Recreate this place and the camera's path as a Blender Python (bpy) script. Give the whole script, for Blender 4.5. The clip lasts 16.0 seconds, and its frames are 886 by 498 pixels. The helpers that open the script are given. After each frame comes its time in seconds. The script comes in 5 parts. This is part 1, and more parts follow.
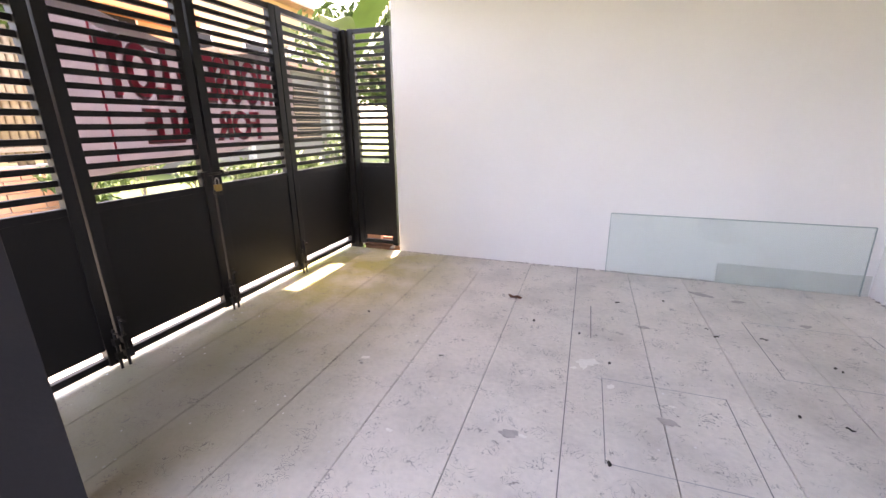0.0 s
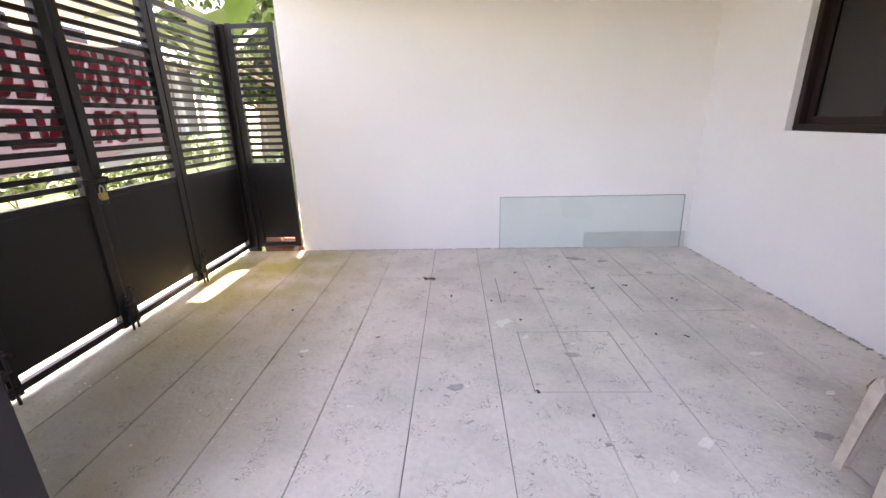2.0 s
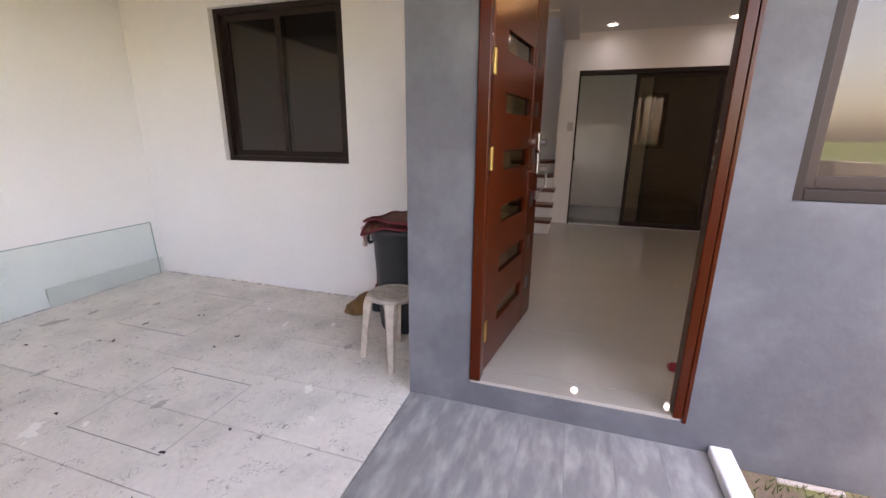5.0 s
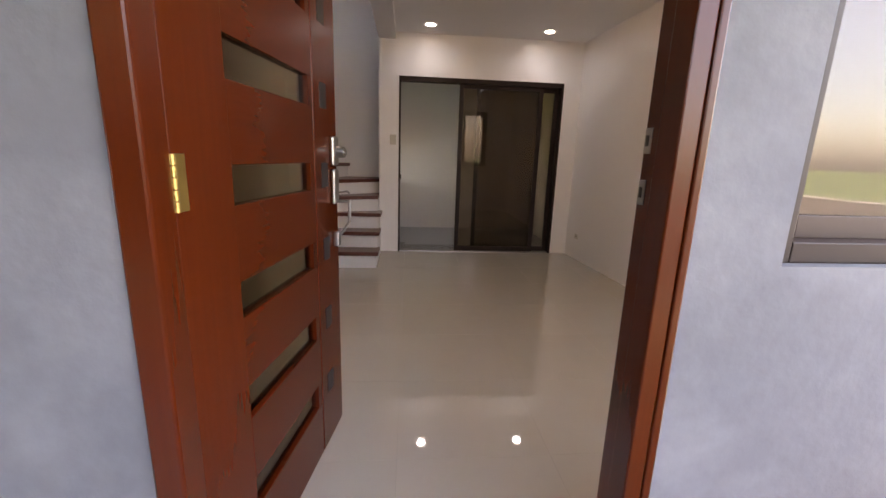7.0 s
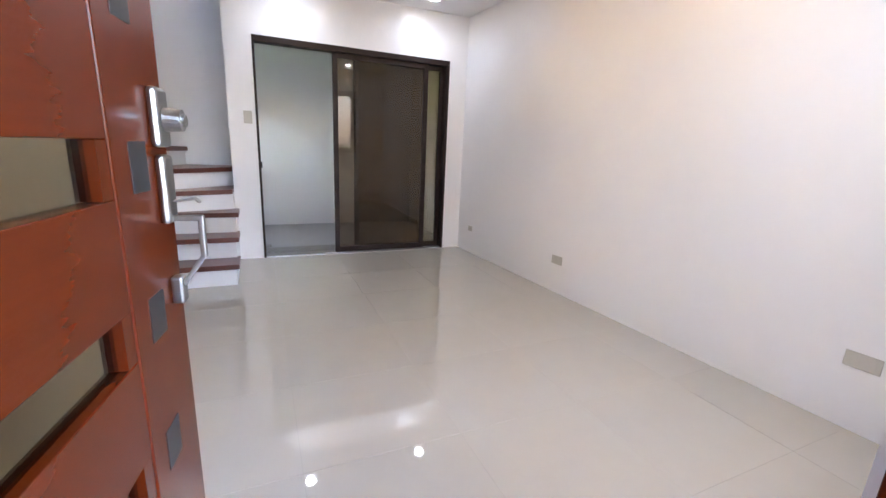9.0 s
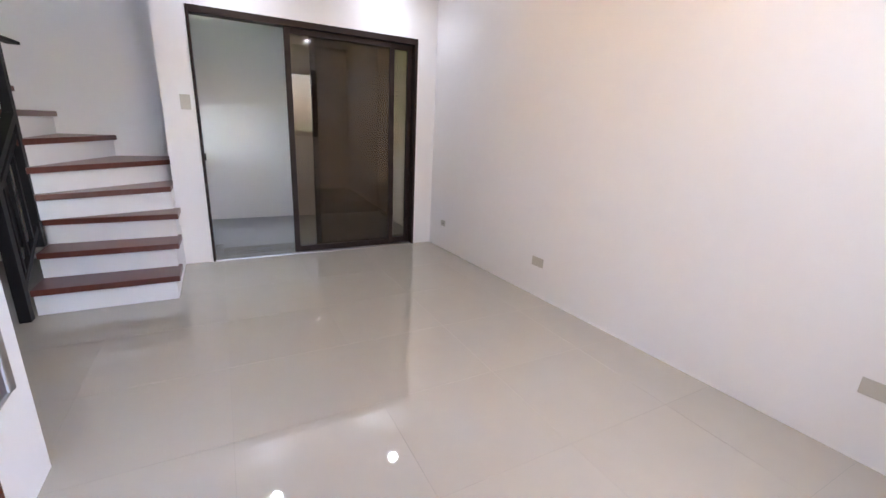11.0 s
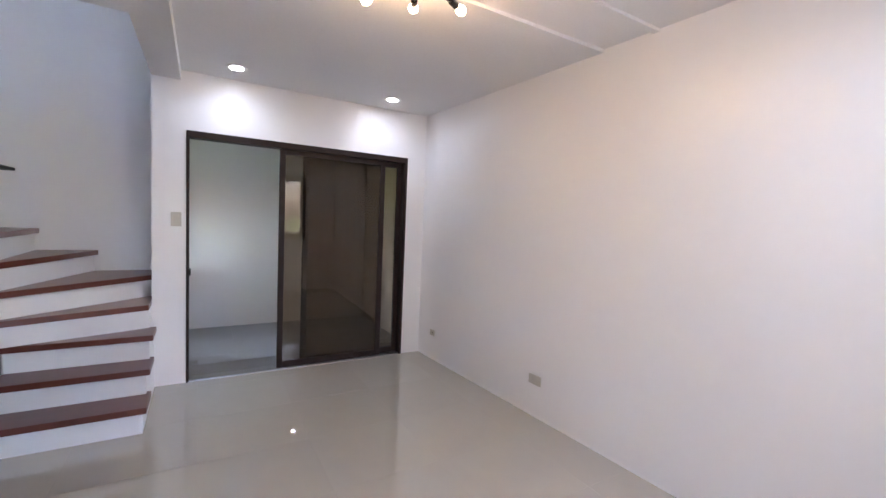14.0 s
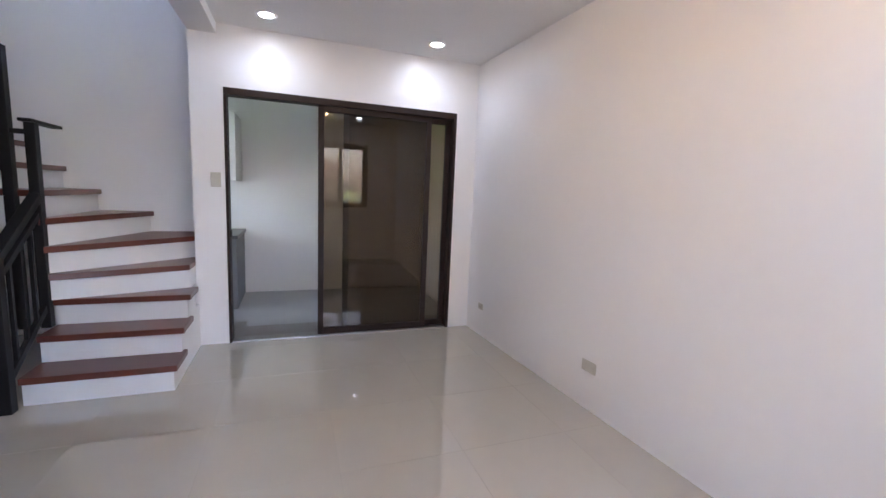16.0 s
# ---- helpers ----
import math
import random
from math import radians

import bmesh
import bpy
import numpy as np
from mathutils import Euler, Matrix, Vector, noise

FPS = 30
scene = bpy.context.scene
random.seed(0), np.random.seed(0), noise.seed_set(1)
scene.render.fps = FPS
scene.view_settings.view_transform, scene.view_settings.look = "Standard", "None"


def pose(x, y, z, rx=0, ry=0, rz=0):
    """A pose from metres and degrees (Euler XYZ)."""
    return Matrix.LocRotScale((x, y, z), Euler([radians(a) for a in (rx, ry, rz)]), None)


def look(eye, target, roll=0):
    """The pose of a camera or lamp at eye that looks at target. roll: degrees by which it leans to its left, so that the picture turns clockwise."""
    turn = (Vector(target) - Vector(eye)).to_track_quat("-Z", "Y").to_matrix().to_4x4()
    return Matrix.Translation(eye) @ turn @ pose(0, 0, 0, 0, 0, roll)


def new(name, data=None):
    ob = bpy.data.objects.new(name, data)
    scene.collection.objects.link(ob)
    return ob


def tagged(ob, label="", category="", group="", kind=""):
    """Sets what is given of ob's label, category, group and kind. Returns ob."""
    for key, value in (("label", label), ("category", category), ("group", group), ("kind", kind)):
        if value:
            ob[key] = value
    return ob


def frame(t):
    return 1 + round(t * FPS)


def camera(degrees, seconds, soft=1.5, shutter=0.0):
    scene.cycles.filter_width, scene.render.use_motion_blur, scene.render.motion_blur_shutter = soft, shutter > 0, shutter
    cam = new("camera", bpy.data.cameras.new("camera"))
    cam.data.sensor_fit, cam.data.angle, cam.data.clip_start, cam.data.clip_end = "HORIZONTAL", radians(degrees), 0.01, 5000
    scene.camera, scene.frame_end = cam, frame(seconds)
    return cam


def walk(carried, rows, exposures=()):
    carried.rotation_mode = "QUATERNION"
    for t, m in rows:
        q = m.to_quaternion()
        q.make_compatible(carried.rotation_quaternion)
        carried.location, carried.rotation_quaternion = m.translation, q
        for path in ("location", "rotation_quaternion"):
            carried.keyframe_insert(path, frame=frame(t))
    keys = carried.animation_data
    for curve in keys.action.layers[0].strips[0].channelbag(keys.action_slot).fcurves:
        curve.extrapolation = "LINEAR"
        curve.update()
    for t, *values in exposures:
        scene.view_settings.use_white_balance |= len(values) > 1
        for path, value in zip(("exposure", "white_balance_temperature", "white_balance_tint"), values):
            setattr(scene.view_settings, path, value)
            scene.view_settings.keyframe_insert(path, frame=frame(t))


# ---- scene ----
cam = camera(94.3, 16.0)
PATH = [
    (0, (0.114, -0.509, 1.31), (-0.514, 1.298, 0.728), -0.5),
    (0.5, (0.109, -0.524, 1.317), (-0.393, 1.322, 0.733), -0.7),
    (1, (0.013, -0.631, 1.297), (-0.333, 1.247, 0.702), -1.0),
    (1.5, (-0.088, -0.75, 1.289), (-0.283, 1.147, 0.688), -1.1),
    (2, (-0.098, -0.799, 1.312), (-0.163, 1.107, 0.71), -1.3),
    (2.5, (-0.082, -0.811, 1.321), (-0.03, 1.098, 0.725), -1.4),
    (3, (-0.122, -0.736, 1.324), (0.067, 1.169, 0.745), -1.6),
    (3.5, (-0.27, -0.506, 1.306), (0.143, 1.372, 0.757), -1.4),
    (4, (-0.492, -0.445, 1.341), (0.447, 1.24, 0.812), -1.4),
    (4.5, (-0.693, -0.581, 1.388), (0.823, 0.607, 0.846), -0.7),
    (5, (-0.801, -0.737, 1.409), (1.037, -0.151, 0.881), 0.5),
    (5.2, (-0.8, -0.77, 1.411), (1.091, -0.377, 0.891), 0.8),
    (7.3, (0.595, -0.781, 1.372), (2.53, -1.022, 0.929), 2.0),
    (7.5, (0.728, -0.785, 1.372), (2.653, -1.089, 0.923), 2.1),
    (8, (0.943, -0.719, 1.357), (2.832, -1.199, 0.907), 2.2),
    (8.5, (1.031, -0.6, 1.347), (2.862, -1.26, 0.887), 2.4),
    (9, (1.068, -0.66, 1.348), (2.84, -1.457, 0.874), 2.6),
    (9.5, (1.147, -0.744, 1.344), (2.879, -1.616, 0.854), 2.7),
    (12, (1.491, -0.813, 1.511), (3.172, -1.73, 0.936), 2.4),
    (12.5, (1.495, -0.782, 1.524), (3.179, -1.722, 0.994), 2.4),
    (13, (1.497, -0.765, 1.584), (3.191, -1.739, 1.157), 2.3),
    (13.5, (1.514, -0.768, 1.624), (3.221, -1.771, 1.337), 2.4),
    (14, (1.536, -0.768, 1.633), (3.255, -1.783, 1.502), 2.5),
    (14.5, (1.525, -0.77, 1.651), (3.255, -1.774, 1.634), 2.5),
    (15, (1.555, -0.816, 1.631), (3.307, -1.78, 1.644), 2.6),
    (15.5, (1.622, -0.989, 1.575), (3.421, -1.857, 1.482), 2.6),
    (16, (1.76, -1.187, 1.525), (3.621, -1.87, 1.259), 2.5),
]
walk(cam, [(t, look(eye, target, roll)) for t, eye, target, roll in PATH], exposures=[(0, 4.3, 8400, 27), (3.5, 4.3, 8300, 27), (5.2, 4.3, 8900, 25), (7.4, 5.3, 8900, 23), (7.95, 6.1, 6800, 13), (8.6, 6.15, 6500, 14), (9.6, 6.15, 6450, 14), (12, 6.05, 6650, 18), (13.2, 6.05, 6500, 18), (14, 5.82, 6350, 17), (15, 5.7, 6300, 17), (16, 5.84, 6300, 17)])

# ---- world, sun, daylight ----
world = bpy.data.worlds.new("world")
scene.world = world
world.use_nodes = True
wn = world.node_tree
sky = wn.nodes.new("ShaderNodeTexSky")
sky.sky_type = "NISHITA"
sky.sun_disc = False
sky.sun_elevation = radians(73)
sky.sun_rotation = radians(-9)
sky.air_density, sky.dust_density, sky.ozone_density = 1.0, 3.0, 1.0
wn.links.new(sky.outputs[0], wn.nodes["Background"].inputs[0])
wn.nodes["Background"].inputs[1].default_value = 0.15

sun = new("sun", bpy.data.lights.new("sun", "SUN"))
sun.data.energy, sun.data.angle, sun.data.color = 2.1, radians(1.2), (1.0, 0.95, 0.86)
sun.matrix_world = look((-0.46, 2.76, 9.2), (0, 0, 0))

def spot(name, place, target, watts, colour, size, blend, radius):
    ob = new(name, bpy.data.lights.new(name, "SPOT"))
    ob.data.energy, ob.data.color = watts, colour
    ob.data.spot_size, ob.data.spot_blend, ob.data.shadow_soft_size = radians(size), blend, radius
    ob.matrix_world = look(place, target)
    return ob


def window_light(name, place, target, w, h, watts, colour):
    ob = new(name, bpy.data.lights.new(name, "AREA"))
    ob.data.shape, ob.data.size, ob.data.size_y = "RECTANGLE", w, h
    ob.data.energy, ob.data.color = watts, colour
    ob.matrix_world = look(place, target)
    return ob


COOL, WARM = (0.66, 0.80, 1.0), (1.0, 0.66, 0.34)
DOWNLIGHTS = [(5.27, -1.005), (5.27, -2.34), (1.85, -1.0), (1.85, -2.3)]
for dx, dy in DOWNLIGHTS:
    spot("downlight_beam", (dx, dy, 2.768 if dx > 3.41 else 2.788), (dx, dy, 0), 0.42 if dx > 3.41 else 0.85, COOL, 170, 1.0, 0.05)
# area lamps stand in for daylight in openings that the walk never faces
# fill lamp in an invented kitchen window
window_light("kitchen_fill", (6.8, 1.28, 1.75), (6.8, 0, 1.5), 0.8, 1.1, 0.16, (0.70, 0.88, 1.0))
window_light("front_window_daylight", (1.12, -2.05, 1.79), (4.0, -2.05, 1.79), 0.94, 1.1, 0.26, (0.95, 0.96, 1.0))


# ---- materials ----
def mat(name, colour, rough=0.6, metal=0.0, var=0.12, scale=2.5, grain=0.05, gscale=60.0, bump=0.08, stretch=(1, 1, 1), tint=None, tint_amount=0.0,
        each=0.0, coat=0.0):
    m = bpy.data.materials.new(name)
    m.use_nodes = True
    t = m.node_tree
    b = t.nodes["Principled BSDF"]
    co = t.nodes.new("ShaderNodeTexCoord")
    mp = t.nodes.new("ShaderNodeMapping")
    mp.inputs["Scale"].default_value = stretch
    t.links.new(co.outputs["Object"], mp.inputs[0])
    big = t.nodes.new("ShaderNodeTexNoise")
    big.inputs["Scale"].default_value, big.inputs["Detail"].default_value = scale, 5
    fine = t.nodes.new("ShaderNodeTexNoise")
    fine.inputs["Scale"].default_value, fine.inputs["Detail"].default_value = gscale, 4
    for n in (big, fine):
        t.links.new(mp.outputs[0], n.inputs["Vector"])
    add = t.nodes.new("ShaderNodeMath")
    add.operation = "MULTIPLY_ADD"
    t.links.new(big.outputs[0], add.inputs[0])
    add.inputs[1].default_value, add.inputs[2].default_value = 2 * var, 1 - var
    add2 = t.nodes.new("ShaderNodeMath")
    add2.operation = "MULTIPLY_ADD"
    t.links.new(fine.outputs[0], add2.inputs[0])
    add2.inputs[1].default_value = 2 * grain
    t.links.new(add.outputs[0], add2.inputs[2])
    last = add2
    if each:
        info = t.nodes.new("ShaderNodeObjectInfo")
        add3 = t.nodes.new("ShaderNodeMath")
        add3.operation = "MULTIPLY_ADD"
        t.links.new(info.outputs["Random"], add3.inputs[0])
        add3.inputs[1].default_value = each
        t.links.new(last.outputs[0], add3.inputs[2])
        last = add3
    vm = t.nodes.new("ShaderNodeVectorMath")
    vm.operation = "SCALE"
    rgb = t.nodes.new("ShaderNodeRGB")
    rgb.outputs[0].default_value = (*colour, 1)
    source = rgb.outputs[0]
    if tint:
        mix = t.nodes.new("ShaderNodeMix")
        mix.data_type = "RGBA"
        ramp = t.nodes.new("ShaderNodeMapRange")
        ramp.inputs[1].default_value, ramp.inputs[2].default_value = 0.45, 0.7
        ramp.inputs[4].default_value = tint_amount
        other = t.nodes.new("ShaderNodeTexNoise")
        other.inputs["Scale"].default_value, other.inputs["Detail"].default_value = scale * 1.7, 6
        t.links.new(mp.outputs[0], other.inputs["Vector"])
        t.links.new(other.outputs[0], ramp.inputs[0])
        t.links.new(ramp.outputs[0], mix.inputs[0])
        t.links.new(source, mix.inputs[6])
        mix.inputs[7].default_value = (*tint, 1)
        source = mix.outputs[2]
    t.links.new(source, vm.inputs[0])
    t.links.new(last.outputs[0], vm.inputs["Scale"])
    t.links.new(vm.outputs[0], b.inputs["Base Color"])
    b.inputs["Metallic"].default_value = metal
    rr = t.nodes.new("ShaderNodeMath")
    rr.operation = "MULTIPLY_ADD"
    t.links.new(big.outputs[0], rr.inputs[0])
    rr.inputs[1].default_value, rr.inputs[2].default_value = 0.15 * rough, rough * 0.92
    t.links.new(rr.outputs[0], b.inputs["Roughness"])
    b.inputs["Coat Weight"].default_value = coat
    b.inputs["Coat Roughness"].default_value = 0.12
    if bump:
        bp = t.nodes.new("ShaderNodeBump")
        bp.inputs["Strength"].default_value, bp.inputs["Distance"].default_value = bump, 0.01
        t.links.new(fine.outputs[0], bp.inputs["Height"])
        t.links.new(bp.outputs[0], b.inputs["Normal"])
    return m


def glass_mat(name, colour, rough=0.0, ior=1.5):
    """Tinted sheet glass: clear through, with a mirror gloss by Fresnel."""
    m = bpy.data.materials.new(name)
    m.use_nodes = True
    t = m.node_tree
    if rough:
        b = t.nodes["Principled BSDF"]
        b.inputs["Base Color"].default_value = (*colour, 1)
        b.inputs["Roughness"].default_value = rough
        b.inputs["Transmission Weight"].default_value = 1.0
        b.inputs["IOR"].default_value = ior
        return m
    t.nodes.remove(t.nodes["Principled BSDF"])
    through_ = t.nodes.new("ShaderNodeBsdfTransparent")
    through_.inputs[0].default_value = (*colour, 1)
    gloss = t.nodes.new("ShaderNodeBsdfGlossy")
    gloss.inputs["Roughness"].default_value = 0.0
    facing = t.nodes.new("ShaderNodeLayerWeight")
    facing.inputs[0].default_value = 0.5
    steep = t.nodes.new("ShaderNodeMath")
    steep.operation = "POWER"
    t.links.new(facing.outputs["Facing"], steep.inputs[0])
    steep.inputs[1].default_value = 5.0
    fres = t.nodes.new("ShaderNodeMath")
    fres.operation = "MULTIPLY_ADD"
    t.links.new(steep.outputs[0], fres.inputs[0])
    fres.inputs[1].default_value, fres.inputs[2].default_value = 0.9, 0.045
    mix = t.nodes.new("ShaderNodeMixShader")
    t.links.new(fres.outputs[0], mix.inputs[0])
    t.links.new(through_.outputs[0], mix.inputs[1])
    t.links.new(gloss.outputs[0], mix.inputs[2])
    t.links.new(mix.outputs[0], t.nodes["Material Output"].inputs[0])
    return m


def clear_mat(name, colour):
    """Tinted glass that stands behind another pane, with no mirror of its own."""
    m = bpy.data.materials.new(name)
    m.use_nodes = True
    t = m.node_tree
    t.nodes.remove(t.nodes["Principled BSDF"])
    clear = t.nodes.new("ShaderNodeBsdfTransparent")
    clear.inputs[0].default_value = (*colour, 1)
    t.links.new(clear.outputs[0], t.nodes["Material Output"].inputs[0])
    return m


def glow_mat(name, colour, strength):
    m = bpy.data.materials.new(name)
    m.use_nodes = True
    b = m.node_tree.nodes["Principled BSDF"]
    b.inputs["Base Color"].default_value = (0.8, 0.8, 0.8, 1)
    b.inputs["Emission Color"].default_value = (*colour, 1)
    b.inputs["Emission Strength"].default_value = strength
    return m


def concrete_mat():
    """Old screeded carport concrete: grey, scratched, with moss on the side by the gate and white paint spots."""
    m = mat("carport_concrete", (0.64, 0.59, 0.535), 0.75, var=0.20, scale=1.6, grain=0.15, gscale=34, bump=0.4, tint=(0.48, 0.445, 0.40), tint_amount=0.75, each=0.06)
    t = m.node_tree
    b = t.nodes["Principled BSDF"]
    base = b.inputs["Base Color"].links[0].from_socket
    co = t.nodes.new("ShaderNodeTexCoord")
    sep = t.nodes.new("ShaderNodeSeparateXYZ")
    t.links.new(co.outputs["Object"], sep.inputs[0])
    # moss, thick within a metre of the gate
    near = t.nodes.new("ShaderNodeMapRange")
    near.inputs[1].default_value, near.inputs[2].default_value = -0.7, -1.75
    t.links.new(sep.outputs[0], near.inputs[0])
    far = t.nodes.new("ShaderNodeMapRange")
    far.inputs[1].default_value, far.inputs[2].default_value = 0.9, 2.6
    far.inputs[3].default_value = 0.6
    t.links.new(sep.outputs[1], far.inputs[0])
    patch = t.nodes.new("ShaderNodeTexNoise")
    patch.inputs["Scale"].default_value, patch.inputs["Detail"].default_value = 2.3, 6
    t.links.new(co.outputs["Object"], patch.inputs["Vector"])
    pr = t.nodes.new("ShaderNodeMapRange")
    pr.inputs[1].default_value, pr.inputs[2].default_value = 0.30, 0.56
    t.links.new(patch.outputs[0], pr.inputs[0])
    mul = t.nodes.new("ShaderNodeMath")
    mul.operation = "MULTIPLY"
    t.links.new(near.outputs[0], mul.inputs[0])
    t.links.new(far.outputs[0], mul.inputs[1])
    mul2 = t.nodes.new("ShaderNodeMath")
    mul2.operation = "MULTIPLY"
    t.links.new(mul.outputs[0], mul2.inputs[0])
    t.links.new(pr.outputs[0], mul2.inputs[1])
    mix = t.nodes.new("ShaderNodeMix")
    mix.data_type = "RGBA"
    t.links.new(mul2.outputs[0], mix.inputs[0])
    t.links.new(base, mix.inputs[6])
    mix.inputs[7].default_value = (0.45, 0.41, 0.15, 1)
    # grey-green dirt and shade painted in together along the near end of the gate
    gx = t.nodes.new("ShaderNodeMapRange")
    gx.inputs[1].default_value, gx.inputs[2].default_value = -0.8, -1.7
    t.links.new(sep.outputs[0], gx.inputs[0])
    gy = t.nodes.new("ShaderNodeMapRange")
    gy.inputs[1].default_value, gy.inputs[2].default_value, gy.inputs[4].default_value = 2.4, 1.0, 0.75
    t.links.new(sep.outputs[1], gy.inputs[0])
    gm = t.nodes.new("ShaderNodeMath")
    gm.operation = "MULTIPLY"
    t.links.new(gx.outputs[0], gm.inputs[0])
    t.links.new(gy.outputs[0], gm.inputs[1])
    grime_shade = t.nodes.new("ShaderNodeMix")
    grime_shade.data_type = "RGBA"
    t.links.new(gm.outputs[0], grime_shade.inputs[0])
    t.links.new(mix.outputs[2], grime_shade.inputs[6])
    grime_shade.inputs[7].default_value = (0.27, 0.26, 0.20, 1)
    mix = grime_shade
    # paint spots
    vor = t.nodes.new("ShaderNodeTexVoronoi")
    vor.inputs["Scale"].default_value = 9.0
    t.links.new(co.outputs["Object"], vor.inputs["Vector"])
    spots = t.nodes.new("ShaderNodeMapRange")
    spots.inputs[1].default_value, spots.inputs[2].default_value = 0.085, 0.06
    t.links.new(vor.outputs["Distance"], spots.inputs[0])
    pm = t.nodes.new("ShaderNodeTexNoise")
    pm.inputs["Scale"].default_value = 1.1
    t.links.new(co.outputs["Object"], pm.inputs["Vector"])
    pmr = t.nodes.new("ShaderNodeMapRange")
    pmr.inputs[1].default_value, pmr.inputs[2].default_value, pmr.inputs[4].default_value = 0.56, 0.64, 0.8
    t.links.new(pm.outputs[0], pmr.inputs[0])
    mul3 = t.nodes.new("ShaderNodeMath")
    mul3.operation = "MULTIPLY"
    t.links.new(spots.outputs[0], mul3.inputs[0])
    t.links.new(pmr.outputs[0], mul3.inputs[1])
    mix2 = t.nodes.new("ShaderNodeMix")
    mix2.data_type = "RGBA"
    t.links.new(mul3.outputs[0], mix2.inputs[0])
    t.links.new(mix.outputs[2], mix2.inputs[6])
    mix2.inputs[7].default_value = (0.66, 0.65, 0.63, 1)
    # fine curled scratches
    wv = t.nodes.new("ShaderNodeTexNoise")
    wv.inputs["Scale"].default_value, wv.inputs["Detail"].default_value, wv.inputs["Distortion"].default_value = 24.0, 0, 1.6
    t.links.new(co.outputs["Object"], wv.inputs["Vector"])
    line = t.nodes.new("ShaderNodeMath")
    line.operation = "SUBTRACT"
    line.inputs[1].default_value = 0.5
    t.links.new(wv.outputs[0], line.inputs[0])
    ab = t.nodes.new("ShaderNodeMath")
    ab.operation = "ABSOLUTE"
    t.links.new(line.outputs[0], ab.inputs[0])
    lr = t.nodes.new("ShaderNodeMapRange")
    lr.inputs[1].default_value, lr.inputs[2].default_value, lr.inputs[3].default_value, lr.inputs[4].default_value = 0.0, 0.034, 0.95, 0.0
    t.links.new(ab.outputs[0], lr.inputs[0])
    gate = t.nodes.new("ShaderNodeMapRange")
    gate.inputs[1].default_value, gate.inputs[2].default_value = 0.50, 0.60
    broken = t.nodes.new("ShaderNodeTexNoise")
    broken.inputs["Scale"].default_value, broken.inputs["Detail"].default_value = 9.0, 5
    t.links.new(co.outputs["Object"], broken.inputs["Vector"])
    t.links.new(broken.outputs[0], gate.inputs[0])
    mul4 = t.nodes.new("ShaderNodeMath")
    mul4.operation = "MULTIPLY"
    t.links.new(lr.outputs[0], mul4.inputs[0])
    t.links.new(gate.outputs[0], mul4.inputs[1])
    mix3 = t.nodes.new("ShaderNodeMix")
    mix3.data_type = "RGBA"
    t.links.new(mul4.outputs[0], mix3.inputs[0])
    t.links.new(mix2.outputs[2], mix3.inputs[6])
    mix3.inputs[7].default_value = (0.22, 0.205, 0.19, 1)
    # dark grit and white mortar specks
    out = mix3.outputs[2]
    for size, reach, colour, seldom in ((13.0, 0.07, (0.14, 0.12, 0.11, 1), 0.53), (16.0, 0.11, (0.86, 0.85, 0.83, 1), 0.555), (44.0, 0.12, (0.25, 0.24, 0.23, 1), 0.53)):
        cell = t.nodes.new("ShaderNodeTexVoronoi")
        cell.inputs["Scale"].default_value = size
        t.links.new(co.outputs["Object"], cell.inputs["Vector"])
        dot = t.nodes.new("ShaderNodeMapRange")
        dot.inputs[1].default_value, dot.inputs[2].default_value = reach, reach * 0.6
        t.links.new(cell.outputs["Distance"], dot.inputs[0])
        where = t.nodes.new("ShaderNodeTexNoise")
        where.inputs["Scale"].default_value, where.inputs["Detail"].default_value = size * 0.13, 4
        t.links.new(co.outputs["Object"], where.inputs["Vector"])
        few = t.nodes.new("ShaderNodeMapRange")
        few.inputs[1].default_value, few.inputs[2].default_value = seldom, seldom + 0.06
        t.links.new(where.outputs[0], few.inputs[0])
        both = t.nodes.new("ShaderNodeMath")
        both.operation = "MULTIPLY"
        t.links.new(dot.outputs[0], both.inputs[0])
        t.links.new(few.outputs[0], both.inputs[1])
        mx = t.nodes.new("ShaderNodeMix")
        mx.data_type = "RGBA"
        t.links.new(both.outputs[0], mx.inputs[0])
        t.links.new(out, mx.inputs[6])
        mx.inputs[7].default_value = colour
        out = mx.outputs[2]
    t.links.new(out, b.inputs["Base Color"])
    return m


M_CONCRETE = concrete_mat()
M_PERI = mat("added_wall_grey", (0.30, 0.29, 0.28), 0.85, var=0.2, bump=0.2)
M_GROUT = mat("tile_grout", (0.26, 0.24, 0.21), 0.6)
M_JOINT = mat("joint_dirt", (0.22, 0.21, 0.20), 0.9)
M_WALL_OUT = mat("carport_white_paint", (0.80, 0.785, 0.775), 0.55, var=0.05, scale=1.2, grain=0.015, gscale=25, bump=0.10)
M_WALL_IN = mat("interior_white_paint", (0.80, 0.785, 0.78), 0.34, var=0.035, scale=1.4, grain=0.012, gscale=14, bump=0.16)
M_CEIL = mat("ceiling_paint", (0.74, 0.73, 0.72), 0.7, var=0.03, bump=0.05)
# for unseen slabs; kept this dark to cut light bounced onto the walls
M_SLAB = mat("darkened_slab", (0.13, 0.125, 0.12), 0.9, var=0.15, bump=0.2)
M_GREY = mat("grey_cement_paint", (0.110, 0.111, 0.122), 0.85, var=0.2, scale=1.8, grain=0.12, gscale=24, bump=0.2, tint=(0.155, 0.157, 0.165), tint_amount=0.85)
M_BLACK = mat("black_gate_paint", (0.006, 0.0055, 0.006), 0.5, var=0.25, scale=3, grain=0.1, bump=0.05)
